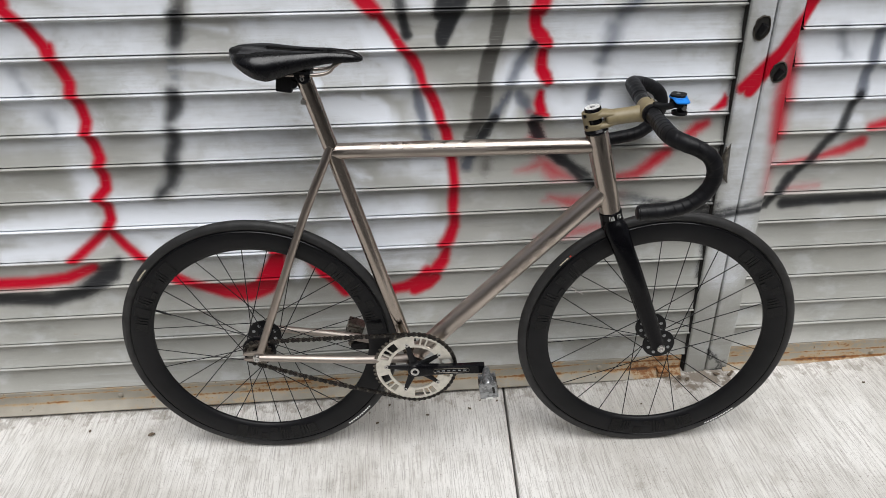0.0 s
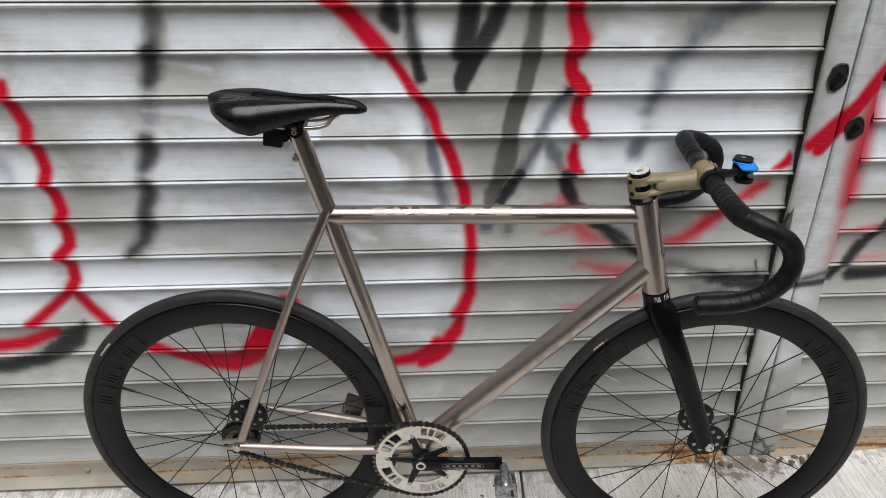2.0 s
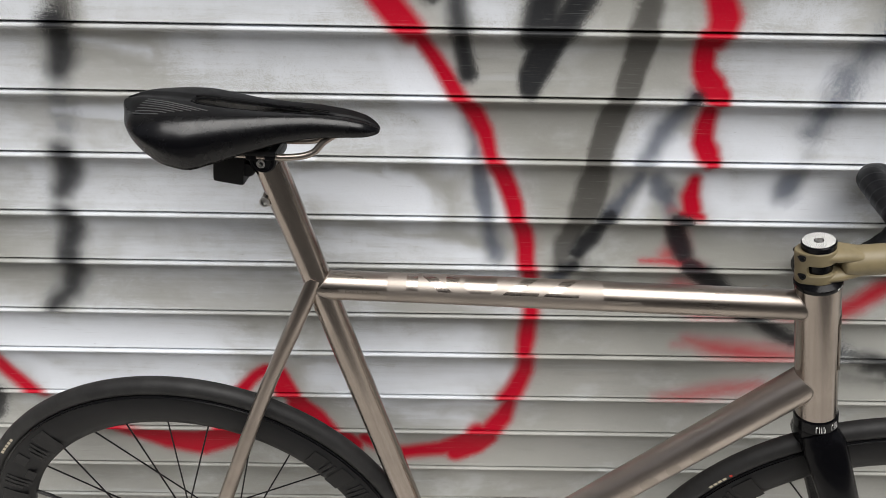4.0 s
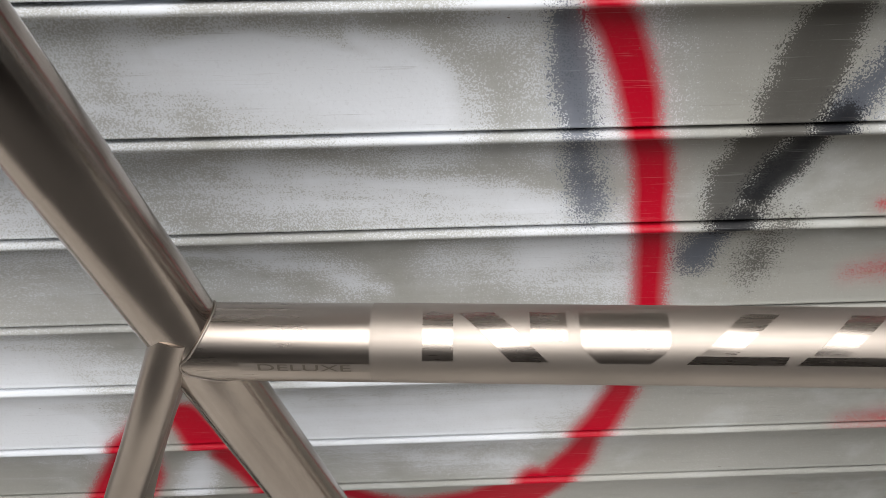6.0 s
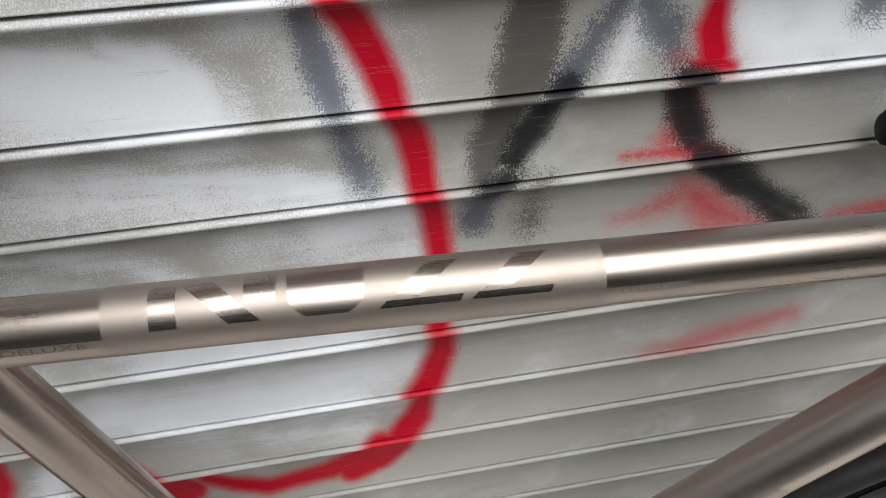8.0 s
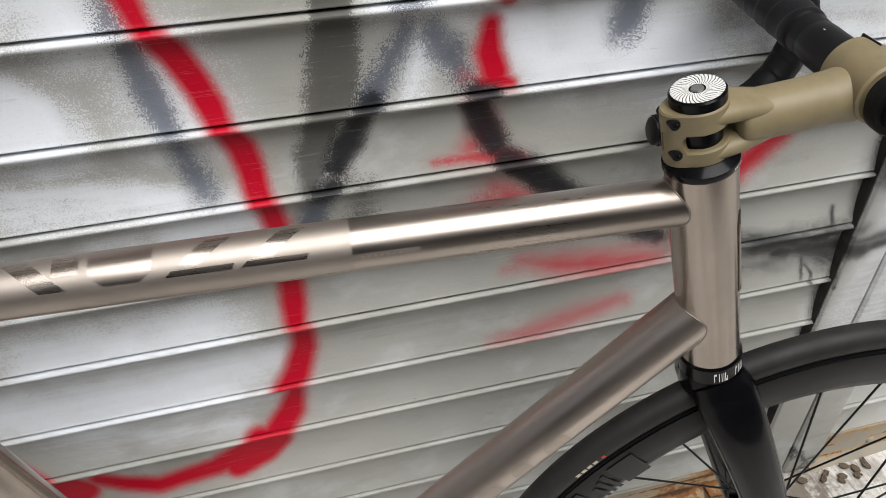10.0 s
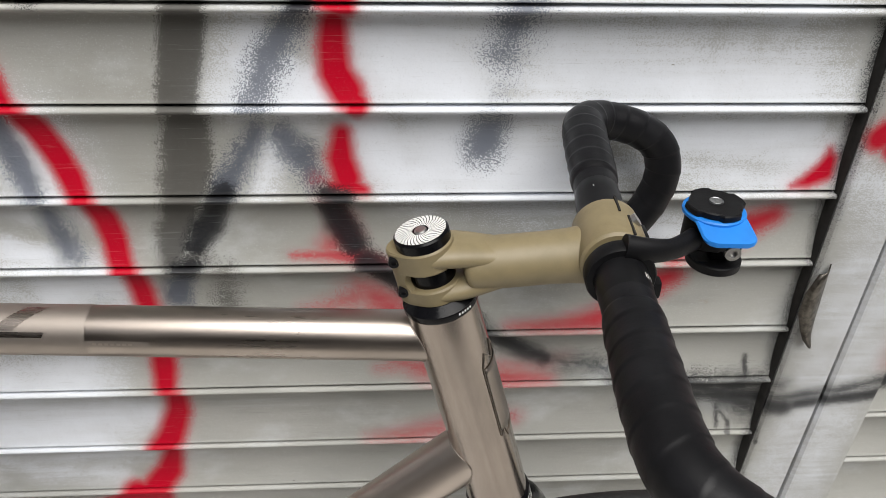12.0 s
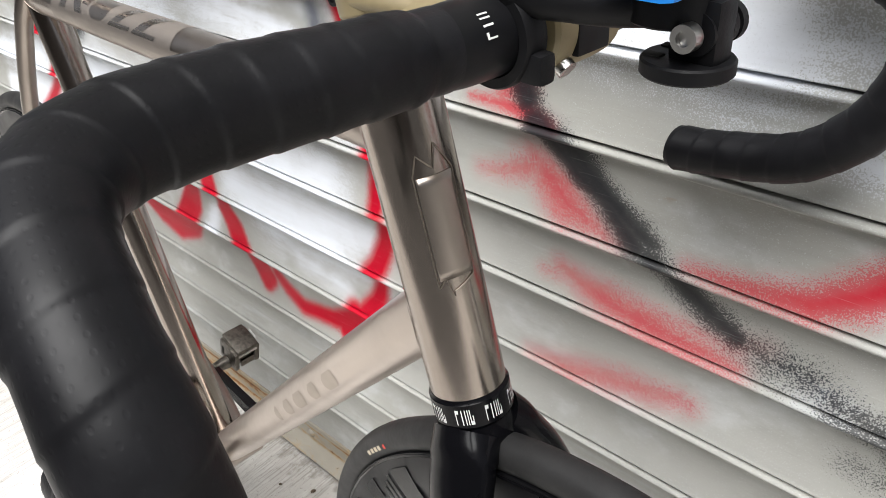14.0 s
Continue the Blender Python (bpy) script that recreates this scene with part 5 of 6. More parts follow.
part("clamp_bolt", lathe_y([(0.0, -0.024), (0.0026, -0.024), (0.0026, -0.0268), (0.0046, -0.0268), (0.0046, -0.022), (0.0, -0.022)], (SADDLE_CLAMP[0] - 0.001, SADDLE_CLAMP[1] - 0.003), 24, closed=False), M_STEEL, clamp)
light = part("tail_light", box((0.034, 0.030, 0.036), (0.138, 0, 0.988), 0.005, Matrix.Rotation(radians(8), 4, "Y")), M_PLASTIC, bike, "small black tail light under the saddle")
part("light_bracket", box((0.022, 0.018, 0.016), (0.152, 0, 0.998), 0.003), M_PLASTIC, light)
part("light_strap", lathe_y([(0.0, -0.012), (0.0075, -0.012), (0.009, -0.009), (0.009, 0.009), (0.0075, 0.012), (0.0, 0.012)], (0.1565, 0.9860), 24, closed=False), M_PLASTIC, light, "rubber strap of the light")


# wheels
def wheel(centre, holes, flange_y, flange_r, k_rim):
    """One wheel; k_rim fits the rim and tyre to their true size."""
    cx, cz = centre
    rim_profile = [(0.3125, -0.0115), (0.306, -0.0128), (0.292, -0.0135), (0.275, -0.0115), (0.264, -0.0075), (0.2602, -0.003), (0.2602, 0.003), (0.264, 0.0075), (0.275, 0.0115), (0.292, 0.0135), (0.306, 0.0128), (0.3125, 0.0115)]
    rim_profile = [(a * k_rim, b) for a, b in rim_profile]
    rim = part("wheel", lathe_y(rim_profile, centre, 128), M_CARBON, bike, "deep matt black carbon rim")
    tyre = [(0.3085 + 0.0127 + 0.0127 * math.cos(a) * (1.0 if math.cos(a) > 0 else 0.95), 0.0127 * math.sin(a)) for a in (2 * math.pi * k / 20 for k in range(20))]
    tyre = [(a * k_rim, b) for a, b in tyre]
    part("tyre", lathe_y(tyre, centre, 128), M_TYRE, rim, "black road tyre")
    part("rim_edge", lathe_y([(0.3094 * k_rim, -0.0122), (0.3106 * k_rim, -0.0133), (0.3118 * k_rim, -0.0122)], centre, 128), M_DECAL, rim)
    hub_profile = [(0.0, -flange_y - 0.012), (0.009, -flange_y - 0.012), (0.012, -flange_y - 0.004), (0.018, -flange_y - 0.003), (flange_r, -flange_y - 0.002), (flange_r + 0.001, -flange_y), (flange_r, -flange_y + 0.003), (0.020, -flange_y + 0.004), (0.013, -flange_y + 0.012), (0.0125, 0.0)]
    hub_profile += [(r, -y) for r, y in hub_profile[-2::-1]]
    hub = part("hub", lathe_y(hub_profile, centre, 48, closed=False), M_BLACK, rim, "black high-flange hub")
    for k in range(8):
        a = 2 * math.pi * (k + 0.5) / 8
        for s in (-1, 1):
            h = (cx + (flange_r - 0.012) * math.cos(a), cz + (flange_r - 0.012) * math.sin(a))
            part("flange_hole", lathe_y([(0.0, s * (flange_y + 0.0031)), (0.0042, s * (flange_y + 0.0031)), (0.0042, s * (flange_y + 0.0015)), (0.0, s * (flange_y + 0.0015))], h, 12, closed=False), M_PEDAL, hub)
            part("flange_hole", lathe_y([(0.0, s * (flange_y - 0.0043)), (0.0042, s * (flange_y - 0.0043)), (0.0042, s * (flange_y - 0.0020)), (0.0, s * (flange_y - 0.0020))], h, 12, closed=False), M_PEDAL, hub)
    for k in range(holes):
        rim_a = 2 * math.pi * (k + 0.25) / holes
        s = 1 if k % 2 else -1
        lean = radians(62 if (k // 2) % 2 else -62)
        hub_a = rim_a + lean
        p = (cx + (flange_r - 0.004) * math.cos(hub_a), s * flange_y, cz + (flange_r - 0.004) * math.sin(hub_a))
        q = (cx + 0.262 * k_rim * math.cos(rim_a), s * 0.002, cz + 0.262 * k_rim * math.sin(rim_a))
        part("spoke", sweep([p, q], 0.00115, 6), M_BLACK, rim)
    return rim


def rim_graphics(rim, centre, spans, k_rim):
    """Plain dark shapes on the rim's side in place of lettering."""
    cx, cz = centre
    for deg, wide, r0, r1 in spans:
        bm = bmesh.new()
        rows = []
        for k in range(7):
            a = radians(deg + wide * (k / 6 - 0.5))
            rows.append([(cx + k_rim * r * math.cos(a), -0.0140 + 0.35 * max(0.0, 0.280 - r) ** 1.25, cz + k_rim * r * math.sin(a)) for r in (r0, (r0 + r1) / 2, r1)])
        ring_loft(bm, rows, closed=False)
        part("rim_graphic", bm, M_DECAL, rim)


def tyre_print(rim, centre, deg, wide, n, material, k_rim):
    """Small plain bars on the tyre's side in place of print."""
    cx, cz = centre
    for i in range(n):
        a0 = radians(deg + wide * (i / n - 0.5))
        a1 = a0 + radians(wide / n * 0.72)
        bm = bmesh.new()
        rows = []
        for k in range(4):
            a = a0 + (a1 - a0) * k / 3
            row = []
            for r in (0.3192, 0.3212, 0.3230):
                c = max(-1.0, min(1.0, (r - 0.3212) / 0.0127))
                row.append((cx + k_rim * r * math.cos(a), -0.0127 * math.sqrt(1 - c * c) - 0.0003, cz + k_rim * r * math.sin(a)))
            rows.append(row)
        ring_loft(bm, rows, closed=False)
        part("print_bar", bm, material, rim)


K_REAR, K_FRONT = 1.008, 1.018
rear_wheel = wheel(REAR, 28, 0.034, 0.040, K_REAR)
front_wheel = wheel(FRONT, 24, 0.036, 0.038, K_FRONT)
for rim, c, turn, k_rim in ((rear_wheel, REAR, 0, K_REAR), (front_wheel, FRONT, 3, K_FRONT)):
    spans = []
    for base in (turn - 110, turn + 8, turn + 128):
        at = base
        for wide, gap, r0, r1 in ((5.5, 1.2, 0.266, 0.303), (0.9, 0.7, 0.268, 0.300), (0.9, 0.7, 0.268, 0.296), (0.9, 2.0, 0.268, 0.292), (4.0, 0.8, 0.285, 0.303), (4.0, 1.2, 0.266, 0.279), (0.9, 0.7, 0.266, 0.303), (0.9, 0.7, 0.270, 0.303), (0.9, 2.2, 0.276, 0.303), (5.0, 1.0, 0.266, 0.303), (0.9, 0.7, 0.268, 0.298), (0.9, 0.7, 0.268, 0.298), (4.5, 1.0, 0.270, 0.300)):
            spans.append((at + wide / 2, wide, r0, r1))
            at += wide + gap
    rim_graphics(rim, c, spans, k_rim)
tyre_print(rear_wheel, REAR, -45, 15, 11, M_WHITE, K_REAR)
tyre_print(rear_wheel, REAR, 141, 7, 5, M_CREAM, K_REAR)
tyre_print(front_wheel, FRONT, -52, 15, 11, M_WHITE, K_FRONT)
tyre_print(front_wheel, FRONT, 138, 5, 4, M_CREAM, K_FRONT)
tyre_print(front_wheel, FRONT, 134.4, 0.9, 1, M_RED, K_FRONT)
for rim, c, deg in ((rear_wheel, REAR, 158), (front_wheel, FRONT, 147)):
    a = radians(deg)
    d = Vector((math.cos(a), 0, math.sin(a)))
    o = Vector((c[0], 0, c[1]))
    part("valve", sweep([o + d * 0.262, o + d * 0.238, o + d * 0.236, o + d * 0.224], [0.0028, 0.0028, 0.0018, 0.0018], 10), M_STEEL if deg < 150 else M_BLACK, rim, "thin valve stem")
part("axle_bolt", lathe_y([(0.0, -0.050), (0.010, -0.050), (0.0105, -0.056), (0.0085, -0.062), (0.0045, -0.062), (0.0045, -0.059), (0.0, -0.059)], FRONT, 24, closed=False), M_STEEL, front_wheel, "bright front axle bolt")

# fork
fork_bm = bmesh.new()
for s in (-1, 1):
    path = smooth_path([(0.8425, 0.010 * s, 0.656), (0.850, 0.024 * s, 0.640), (0.864, 0.039 * s, 0.606), (0.895, 0.047 * s, 0.535), (0.940, 0.049 * s, 0.425), (0.972, 0.049 * s, 0.345), (0.976, 0.049 * s, 0.330)], 40)
    r = []
    for k in range(41):
        u = k / 40
        r.append((0.0285 - 0.0125 * min(1, u * 1.10) - 0.004 * max(0.0, 1 - u / 0.12)) if u < 0.9 else 0.0135 - 0.004 * (u - 0.9) / 0.1)
    rings = []
    for k, p in enumerate(path):
        d = (path[min(k + 1, 40)] - path[max(k - 1, 0)]).normalized()
        fore = Vector((0, 1, 0)).cross(d).normalized()
        side = d.cross(fore)
        thin = 0.62 if k > 6 else 0.62 + 0.25 * (6 - k) / 6
        rings.append([p + r[k] * (math.cos(a) * fore + thin * math.sin(a) * side) for a in (2 * math.pi * i / 24 for i in range(24))])
    ring_loft(fork_bm, rings)
fork = part("fork", fork_bm, M_GLOSS, bike, "gloss black carbon fork")
part("crown", sweep([at_steer(0.668), at_steer(0.662), at_steer(0.648), at_steer(0.634)], [0.0238, 0.0254, 0.0264, 0.018], 40), M_GLOSS, fork)

# headset
low = part("lower_headset", sweep([at_steer(0.6870), at_steer(0.6852), at_steer(0.6845), at_steer(0.6690), at_steer(0.6682), at_steer(0.6665)], [0.0242, 0.0250, 0.0256, 0.0256, 0.0250, 0.0242], 48), M_GLOSS, bike, "black lower headset cup with white print")
up = part("upper_headset", sweep([at_steer(0.8715), at_steer(0.8732), at_steer(0.8768), at_steer(0.8795), at_steer(0.8815)], [0.0242, 0.0252, 0.0250, 0.0215, 0.0195], 48), M_GLOSS, bike, "gloss black upper headset cup")


def cup_bar(parent, z0, z1, r, deg, wide, material):
    """A plain bar printed round the headset."""
    u, w = Vector((0, 1, 0)), Vector((0, 1, 0)).cross(STEER)
    rows = []
    for k in range(4):
        a = radians(deg + wide * k / 3)
        out = math.cos(a) * w + math.sin(a) * u
        rows.append([at_steer(z) + r * out for z in (z0, z1)])
    bm = bmesh.new()
    ring_loft(bm, rows, closed=False)
    part("print_bar", bm, material, parent)


front_deg = 0 if Vector((0, 1, 0)).cross(STEER).x > 0 else 180
STROKE_SETS = (((0, 0.25, 0, 1), (0.25, 0.9, 0.75, 1)), ((0.3, 0.6, 0, 1),), ((0, 0.25, 0, 1), (0.65, 0.9, 0, 1)), ((0, 0.25, 0, 1), (0.25, 0.9, 0, 0.25), (0.65, 0.9, 0.25, 0.6)))


def mark_strokes(k):
    """Small plain bars that stand for one printed sign: spans across and up."""
    return STROKE_SETS[k % 4]


for word in (-108, -66, -24, 18, 60, 102):
    for k in range(4):
        for a0, a1, h0, h1 in mark_strokes(k):
            cup_bar(low, 0.6715 + 0.0104 * h0, 0.6715 + 0.0104 * h1, 0.02585, front_deg + word + 6.6 * k + 5.4 * a0, 5.4 * (a1 - a0), M_WHITE)
for k in range(5):
    cup_bar(up, 0.8741, 0.8757, 0.02535, front_deg - 60 + 5 * k, 2.6, M_WHITE)


# head badge: an engraved frame with pointed ends
def badge_point(along, across):
    u, w = Vector((0, 1, 0)), Vector((0, 1, 0)).cross(STEER)
    w = w if w.x > 0 else -w
    a = (across - 0.0065) / 0.0240
    return HT_LOW + STEER * (0.0009 + 1.106 * along) + 0.0245 * (math.cos(a) * w + math.sin(a) * u)


frame_line = [(0.066, -0.004), (0.071, 0.010), (0.128, 0.012), (0.142, 0.003), (0.130, 0.000), (0.138, -0.008), (0.128, -0.012), (0.069, -0.012), (0.074, -0.007), (0.062, -0.004)]
pts = []
for (a0, c0), (a1, c1) in zip(frame_line, frame_line[1:]):
    pts += [badge_point(a0 + (a1 - a0) * k / 8, c0 + (c1 - c0) * k / 8) for k in range(8)]
part("head_badge", sweep(pts + pts[:1], 0.00045, 6), M_TI_DARK, head_tube, "engraved badge outline")
plate = bmesh.new()
rows = []
for k in range(13):
    u = k / 12
    rows.append([badge_point(0.073 + 0.054 * u, 0.0108 * (c / 6 - 1)) for c in range(13)])
ring_loft(plate, rows, closed=False)
badge = part("badge_plate", plate, M_TI, head_tube, "thin titanium head badge plate")
raised = badge.modifiers.new("thickness", "SOLIDIFY")
raised.thickness, raised.offset = 0.0006, 0.0
for k in range(5):
    z = 0.117 - 0.0085 * k
    part("print_bar", sweep([badge_point(z, 0.005), badge_point(z, -0.004), badge_point(z - 0.005, -0.004)], 0.0003, 6), M_TI_DARK, head_tube)

# stem
CLAMP = Vector((0.8905, 0, 0.9192))
mid = at_steer(0.8985)
steerer = part("steerer", sweep([at_steer(0.879), at_steer(0.916)], 0.0146, 32), M_GLOSS, bike)
stem_bm = bmesh.new()
for z0, z1 in ((0.8800, 0.8920), (0.9035, 0.9192)):
    zs = (z0, z0 + 0.0012, z1 - 0.0012, z1)
    rings = []
    for z, grow in zip(zs, (-0.001, 0.0, 0.0, -0.001)):
        c = at_steer(z)
        w = Vector((0, 1, 0)).cross(STEER)
        w = w if w.x > 0 else -w
        ring = []
        for k in range(48):
            a = 2 * math.pi * k / 48
            r = 0.0188 + grow + (0.006 * max(0.0, -math.cos(a)) ** 6)
            ring.append(c + r * (math.cos(a) * w + math.sin(a) * Vector((0, 1, 0))))
        rings.append(ring)
    ring_loft(stem_bm, rings)
# the closed pillar behind the steerer, between the side windows
for side in (-1, 1):
    rings = []
    for z in (0.8905, 0.8945, 0.8980, 0.9015, 0.9050):
        c = at_steer(z)
        w = Vector((0, 1, 0)).cross(STEER)
        w = w if w.x > 0 else -w
        ring = []
        half = 34 + 9 * abs((z - 0.8978) / 0.0072) ** 2
        for rr, order in ((0.0248, 1), (0.0160, -1)):
            for k in range(6)[::order]:
                a = radians(181 - side * (2 + (half - 2) * k / 5))
                q = rr if rr < 0.02 else 0.0186 + 0.006 * max(0.0, -math.cos(a)) ** 6
                ring.append(c + q * (math.cos(a) * w + math.sin(a) * Vector((0, 1, 0))))
        rings.append(ring)
    ring_loft(stem_bm, rings)
path = [mid.lerp(CLAMP + Vector((0, 0, -0.006)), t) for t in (0.19, 0.20, 0.21, 0.23, 0.27, 0.36, 0.5, 0.66, 0.78, 0.88)]
wide = (0.0120, 0.0150, 0.0168, 0.0178, 0.0182, 0.0180, 0.0178, 0.0178, 0.0184, 0.0196)
tall = (0.0120, 0.0140, 0.0152, 0.0160, 0.0166, 0.0169, 0.0168, 0.0167, 0.0172, 0.0185)
d = (CLAMP - mid).normalized()
upv = Vector((0, 1, 0)).cross(d)
upv = upv if upv.z > 0 else -upv
rings = [[p + wide[i] * math.cos(a) * Vector((0, 1, 0)) + tall[i] * math.sin(a) * upv for a in (2 * math.pi * k / 40 for k in range(40))] for i, p in enumerate(path)]
ring_loft(stem_bm, rings)
for z, flare in ((0.9112, 1), (0.8862, -1)):
    a, b = at_steer(z), mid.lerp(CLAMP + Vector((0, 0, -0.006)), 0.52)
    arm_rings = []
    for k in range(13):
        u = k / 12
        ease = u * u * (3 - 2 * u)
        c = a.lerp(b + upv * (0.0046 * flare), u) + upv * (0.0035 * flare * math.sin(math.pi * u) * (1 - u))
        half, high = 0.0186 - 0.0050 * ease, 0.0078
        arm_rings.append([c + half * math.cos(t) * abs(math.cos(t)) ** -0.3 * Vector((0, 1, 0)) + high * math.sin(t) * upv if abs(math.cos(t)) > 0.02 else c + high * math.sin(t) * upv for t in (2 * math.pi * (i + 0.5) / 32 for i in range(32))])
    ring_loft(stem_bm, arm_rings)
stem = part("stem", stem_bm, M_TAN, bike, "tan coated stem")
face = lathe_y([(0.0, -0.0212), (0.0196, -0.0212), (0.0212, -0.0196), (0.0217, -0.012), (0.0217, 0.012), (0.0212, 0.0196), (0.0196, 0.0212), (0.0, 0.0212)], (CLAMP.x, CLAMP.z), 56, closed=False)
part("face_plate", face, M_TAN, stem)
part("clamp_slit", box((0.0012, 0.018, 0.004), CLAMP + Vector((0.0035, 0.0130, 0.0204)), 0.0, Matrix.Rotation(radians(9), 4, "Y")), M_HOLE, stem)
part("clamp_slit", box((0.0012, 0.022, 0.004), CLAMP + Vector((0.0080, -0.0100, 0.0190)), 0.0, Matrix.Rotation(radians(22), 4, "Y")), M_HOLE, stem)
# a solid black block stands in for the dark inside of the hollow
part("face_hollow", box((0.004, 0.020, 0.020), CLAMP + Vector((0.0203, 0.0, -0.001)), 0.0015), M_BLACK, stem, "raised black block for the dark hollow of the face plate")
for dx, dy, dz in ((0.0110, -0.001, 0.0168), (0.0160, -0.012, -0.014)):
    p = CLAMP + Vector((dx, dy, dz))
    part("stem_bolt", sweep([p, p + Vector((0.003, 0, dz * 0.15)), p + Vector((0.0032, 0, dz * 0.16))], [0.0042, 0.0042, 0.0025], 18), M_STEEL, stem, "bright stem bolt")
for z in (0.8858, 0.9085):
    c = at_steer(z) + Vector((-0.0205, 0, 0))
    part("stem_bolt", lathe_y([(0.0, -0.0105), (0.0018, -0.0105), (0.0018, -0.0118), (0.0033, -0.0118), (0.0036, -0.0110), (0.0036, 0.010), (0.0, 0.010)], (c.x, c.z), 20, closed=False), M_BLACK, stem, "black clamp bolt")
cap = part("top_cap", sweep([at_steer(0.9190), at_steer(0.9250), at_steer(0.9262)], [0.0178, 0.0178, 0.0168], 48), M_GLOSS, stem, "black top cap with a pale turbine pattern")
c0 = at_steer(0.9265)
w = Vector((0, 1, 0)).cross(STEER)
bm = bmesh.new()
for k in range(36):
    row = []
    for r, tw in ((0.0052, 0.0), (0.009, 7.0), (0.013, 15.0), (0.0164, 24.0)):
        a0, a1 = radians(10 * k + tw), radians(10 * k + tw + 7.6)
        row.append([c0 + r * (math.cos(a) * w + math.sin(a) * Vector((0, 1, 0))) for a in (a0, a1)])
    ring_loft(bm, row, closed=False)
part("cap_print", bm, M_WHITE, cap)
part("cap_bolt", sweep([at_steer(0.9262), at_steer(0.9272)], [0.0042, 0.0036], 20), M_STEEL, cap)
# handlebar
# the bars are turned a little, so that their left half stands further forward
BAR_LEFT = [(0.8905, 0.0, 0.9192), (0.8915, 0.0486, 0.9197), (0.8938, 0.097, 0.9226), (0.8955, 0.1453, 0.9250), (0.9001, 0.1734, 0.9238), (0.9179, 0.1927, 0.919), (0.9477, 0.1992, 0.91), (0.9701, 0.2004, 0.8947), (0.9786, 0.1982, 0.8724), (0.9745, 0.1958, 0.847), (0.9598, 0.1928, 0.821), (0.9302, 0.191, 0.7978), (0.8853, 0.1912, 0.7864), (0.8523, 0.192, 0.7814)]
BAR_RIGHT = [(0.8905, 0.0, 0.9192), (0.8900, -0.0524, 0.9198), (0.8880, -0.1038, 0.9216), (0.8864, -0.1548, 0.9239), (0.8903, -0.1838, 0.924), (0.9071, -0.2039, 0.9208), (0.9341, -0.2114, 0.9106), (0.9557, -0.2141, 0.8941), (0.9659, -0.2142, 0.8716), (0.9649, -0.2149, 0.8469), (0.9524, -0.2146, 0.8221), (0.9257, -0.2139, 0.7996), (0.8853, -0.2124, 0.7866), (0.8357, -0.2103, 0.7819)]
bar_bm = bmesh.new()
line = smooth_path([*BAR_RIGHT[3:0:-1], *BAR_LEFT[:4]], 60)
sweep(line, [0.0158 - 0.0030 * max(0.0, min(1.0, (abs(p.y) - 0.055) / 0.03)) for p in line], 32, 1.0, bar_bm)
handlebar = part("handlebar", bar_bm, M_BLACK, bike, "black alloy drop handlebar")
for s in (-1, 1):
    side = BAR_LEFT if s > 0 else BAR_RIGHT
    full = smooth_path(side, 600)
    dist, keep, radius, reach = 0.0, [], [], []
    last = full[0]
    for p in full:
        dist += (p - last).length
        last = p
        if dist < 0.062:
            continue
        keep.append(p)
        reach.append(dist)
        swell = 0.0007 * max(0.0, 1 - abs(dist - 0.14) / 0.08)
        radius.append(0.0164 - 0.0012 * max(0.0, min(1.0, (dist - 0.17) / 0.08)) + swell - 0.0012 * max(0.0, min(1.0, (0.077 - dist) / 0.003)) + (0.0004 * noise.noise(p * 60)))
    bm = sweep(keep, radius, 28)
    bm.verts.ensure_lookup_table()
    # the wrap winds round the bar, each turn lapping over the one before
    laid = []
    for i, (p, d) in enumerate(zip(keep, reach)):
        for k in range(28):
            turn = ((d - 0.077) / 0.0175 + s * k / 28) % 1.0
            lap = 0.0006 * min(turn**1.6, (1 - turn) * 9) if d > 0.078 else 0.0
            vert = bm.verts[i * 28 + k]
            vert.co += (vert.co - p).normalized() * lap
            laid.append((0.0165 * 2 * math.pi * k / 28, d, 0.0))
    tape = part("bar_tape", bm, M_TAPE, handlebar, "black perforated handlebar tape")
    spot = tape.data.attributes.new("wrap", "FLOAT_VECTOR", "POINT")
    for i, v in enumerate(laid):
        spot.data[i].vector = v
    part("end_plug", sweep([keep[-1], keep[-1] + Vector((-0.004, 0, 0)), keep[-1] + Vector((-0.006, 0, 0))], [0.0138, 0.0134, 0.010], 24), M_BLACK, handlebar)
    for k in range(7):
        for u0, u1, h0, h1 in mark_strokes(k):
            a0 = radians(18 + 13.5 * k + 10 * u0)
            a1 = radians(18 + 13.5 * k + 10 * u1)
            bm = bmesh.new()
            rows = []
            for i in range(3):
                a = a0 + (a1 - a0) * i / 2
                rows.append([(CLAMP.x + 0.01595 * math.cos(a), (0.0475 + 0.005 * h) * s, CLAMP.z + 0.01595 * math.sin(a)) for h in (h0, h1)])
            ring_loft(bm, rows, closed=False)
            part("print_bar", bm, M_WHITE, handlebar)

# phone mount
MOUNT = Vector((0.948, -0.004, 0.9443))
ring = part("phone_mount", lathe_y([(0.0160, -0.0375), (0.0198, -0.0375), (0.0207, -0.0360), (0.0207, -0.0275), (0.0198, -0.0260), (0.0160, -0.0260)], (CLAMP.x, CLAMP.z), 48), M_PLASTIC, bike, "black out-front phone mount with a blue lever")
arm = smooth_path([(0.890, -0.0325, 0.9375), (0.905, -0.0315, 0.9355), (0.920, -0.026, 0.9335), (0.934, -0.015, 0.9325), (0.947, -0.004, 0.9335)], 20)
part("arm", sweep(arm, [0.0070 + 0.0040 * abs(k / 20 - 0.5) for k in range(21)], 18, 0.75), M_PLASTIC, ring)
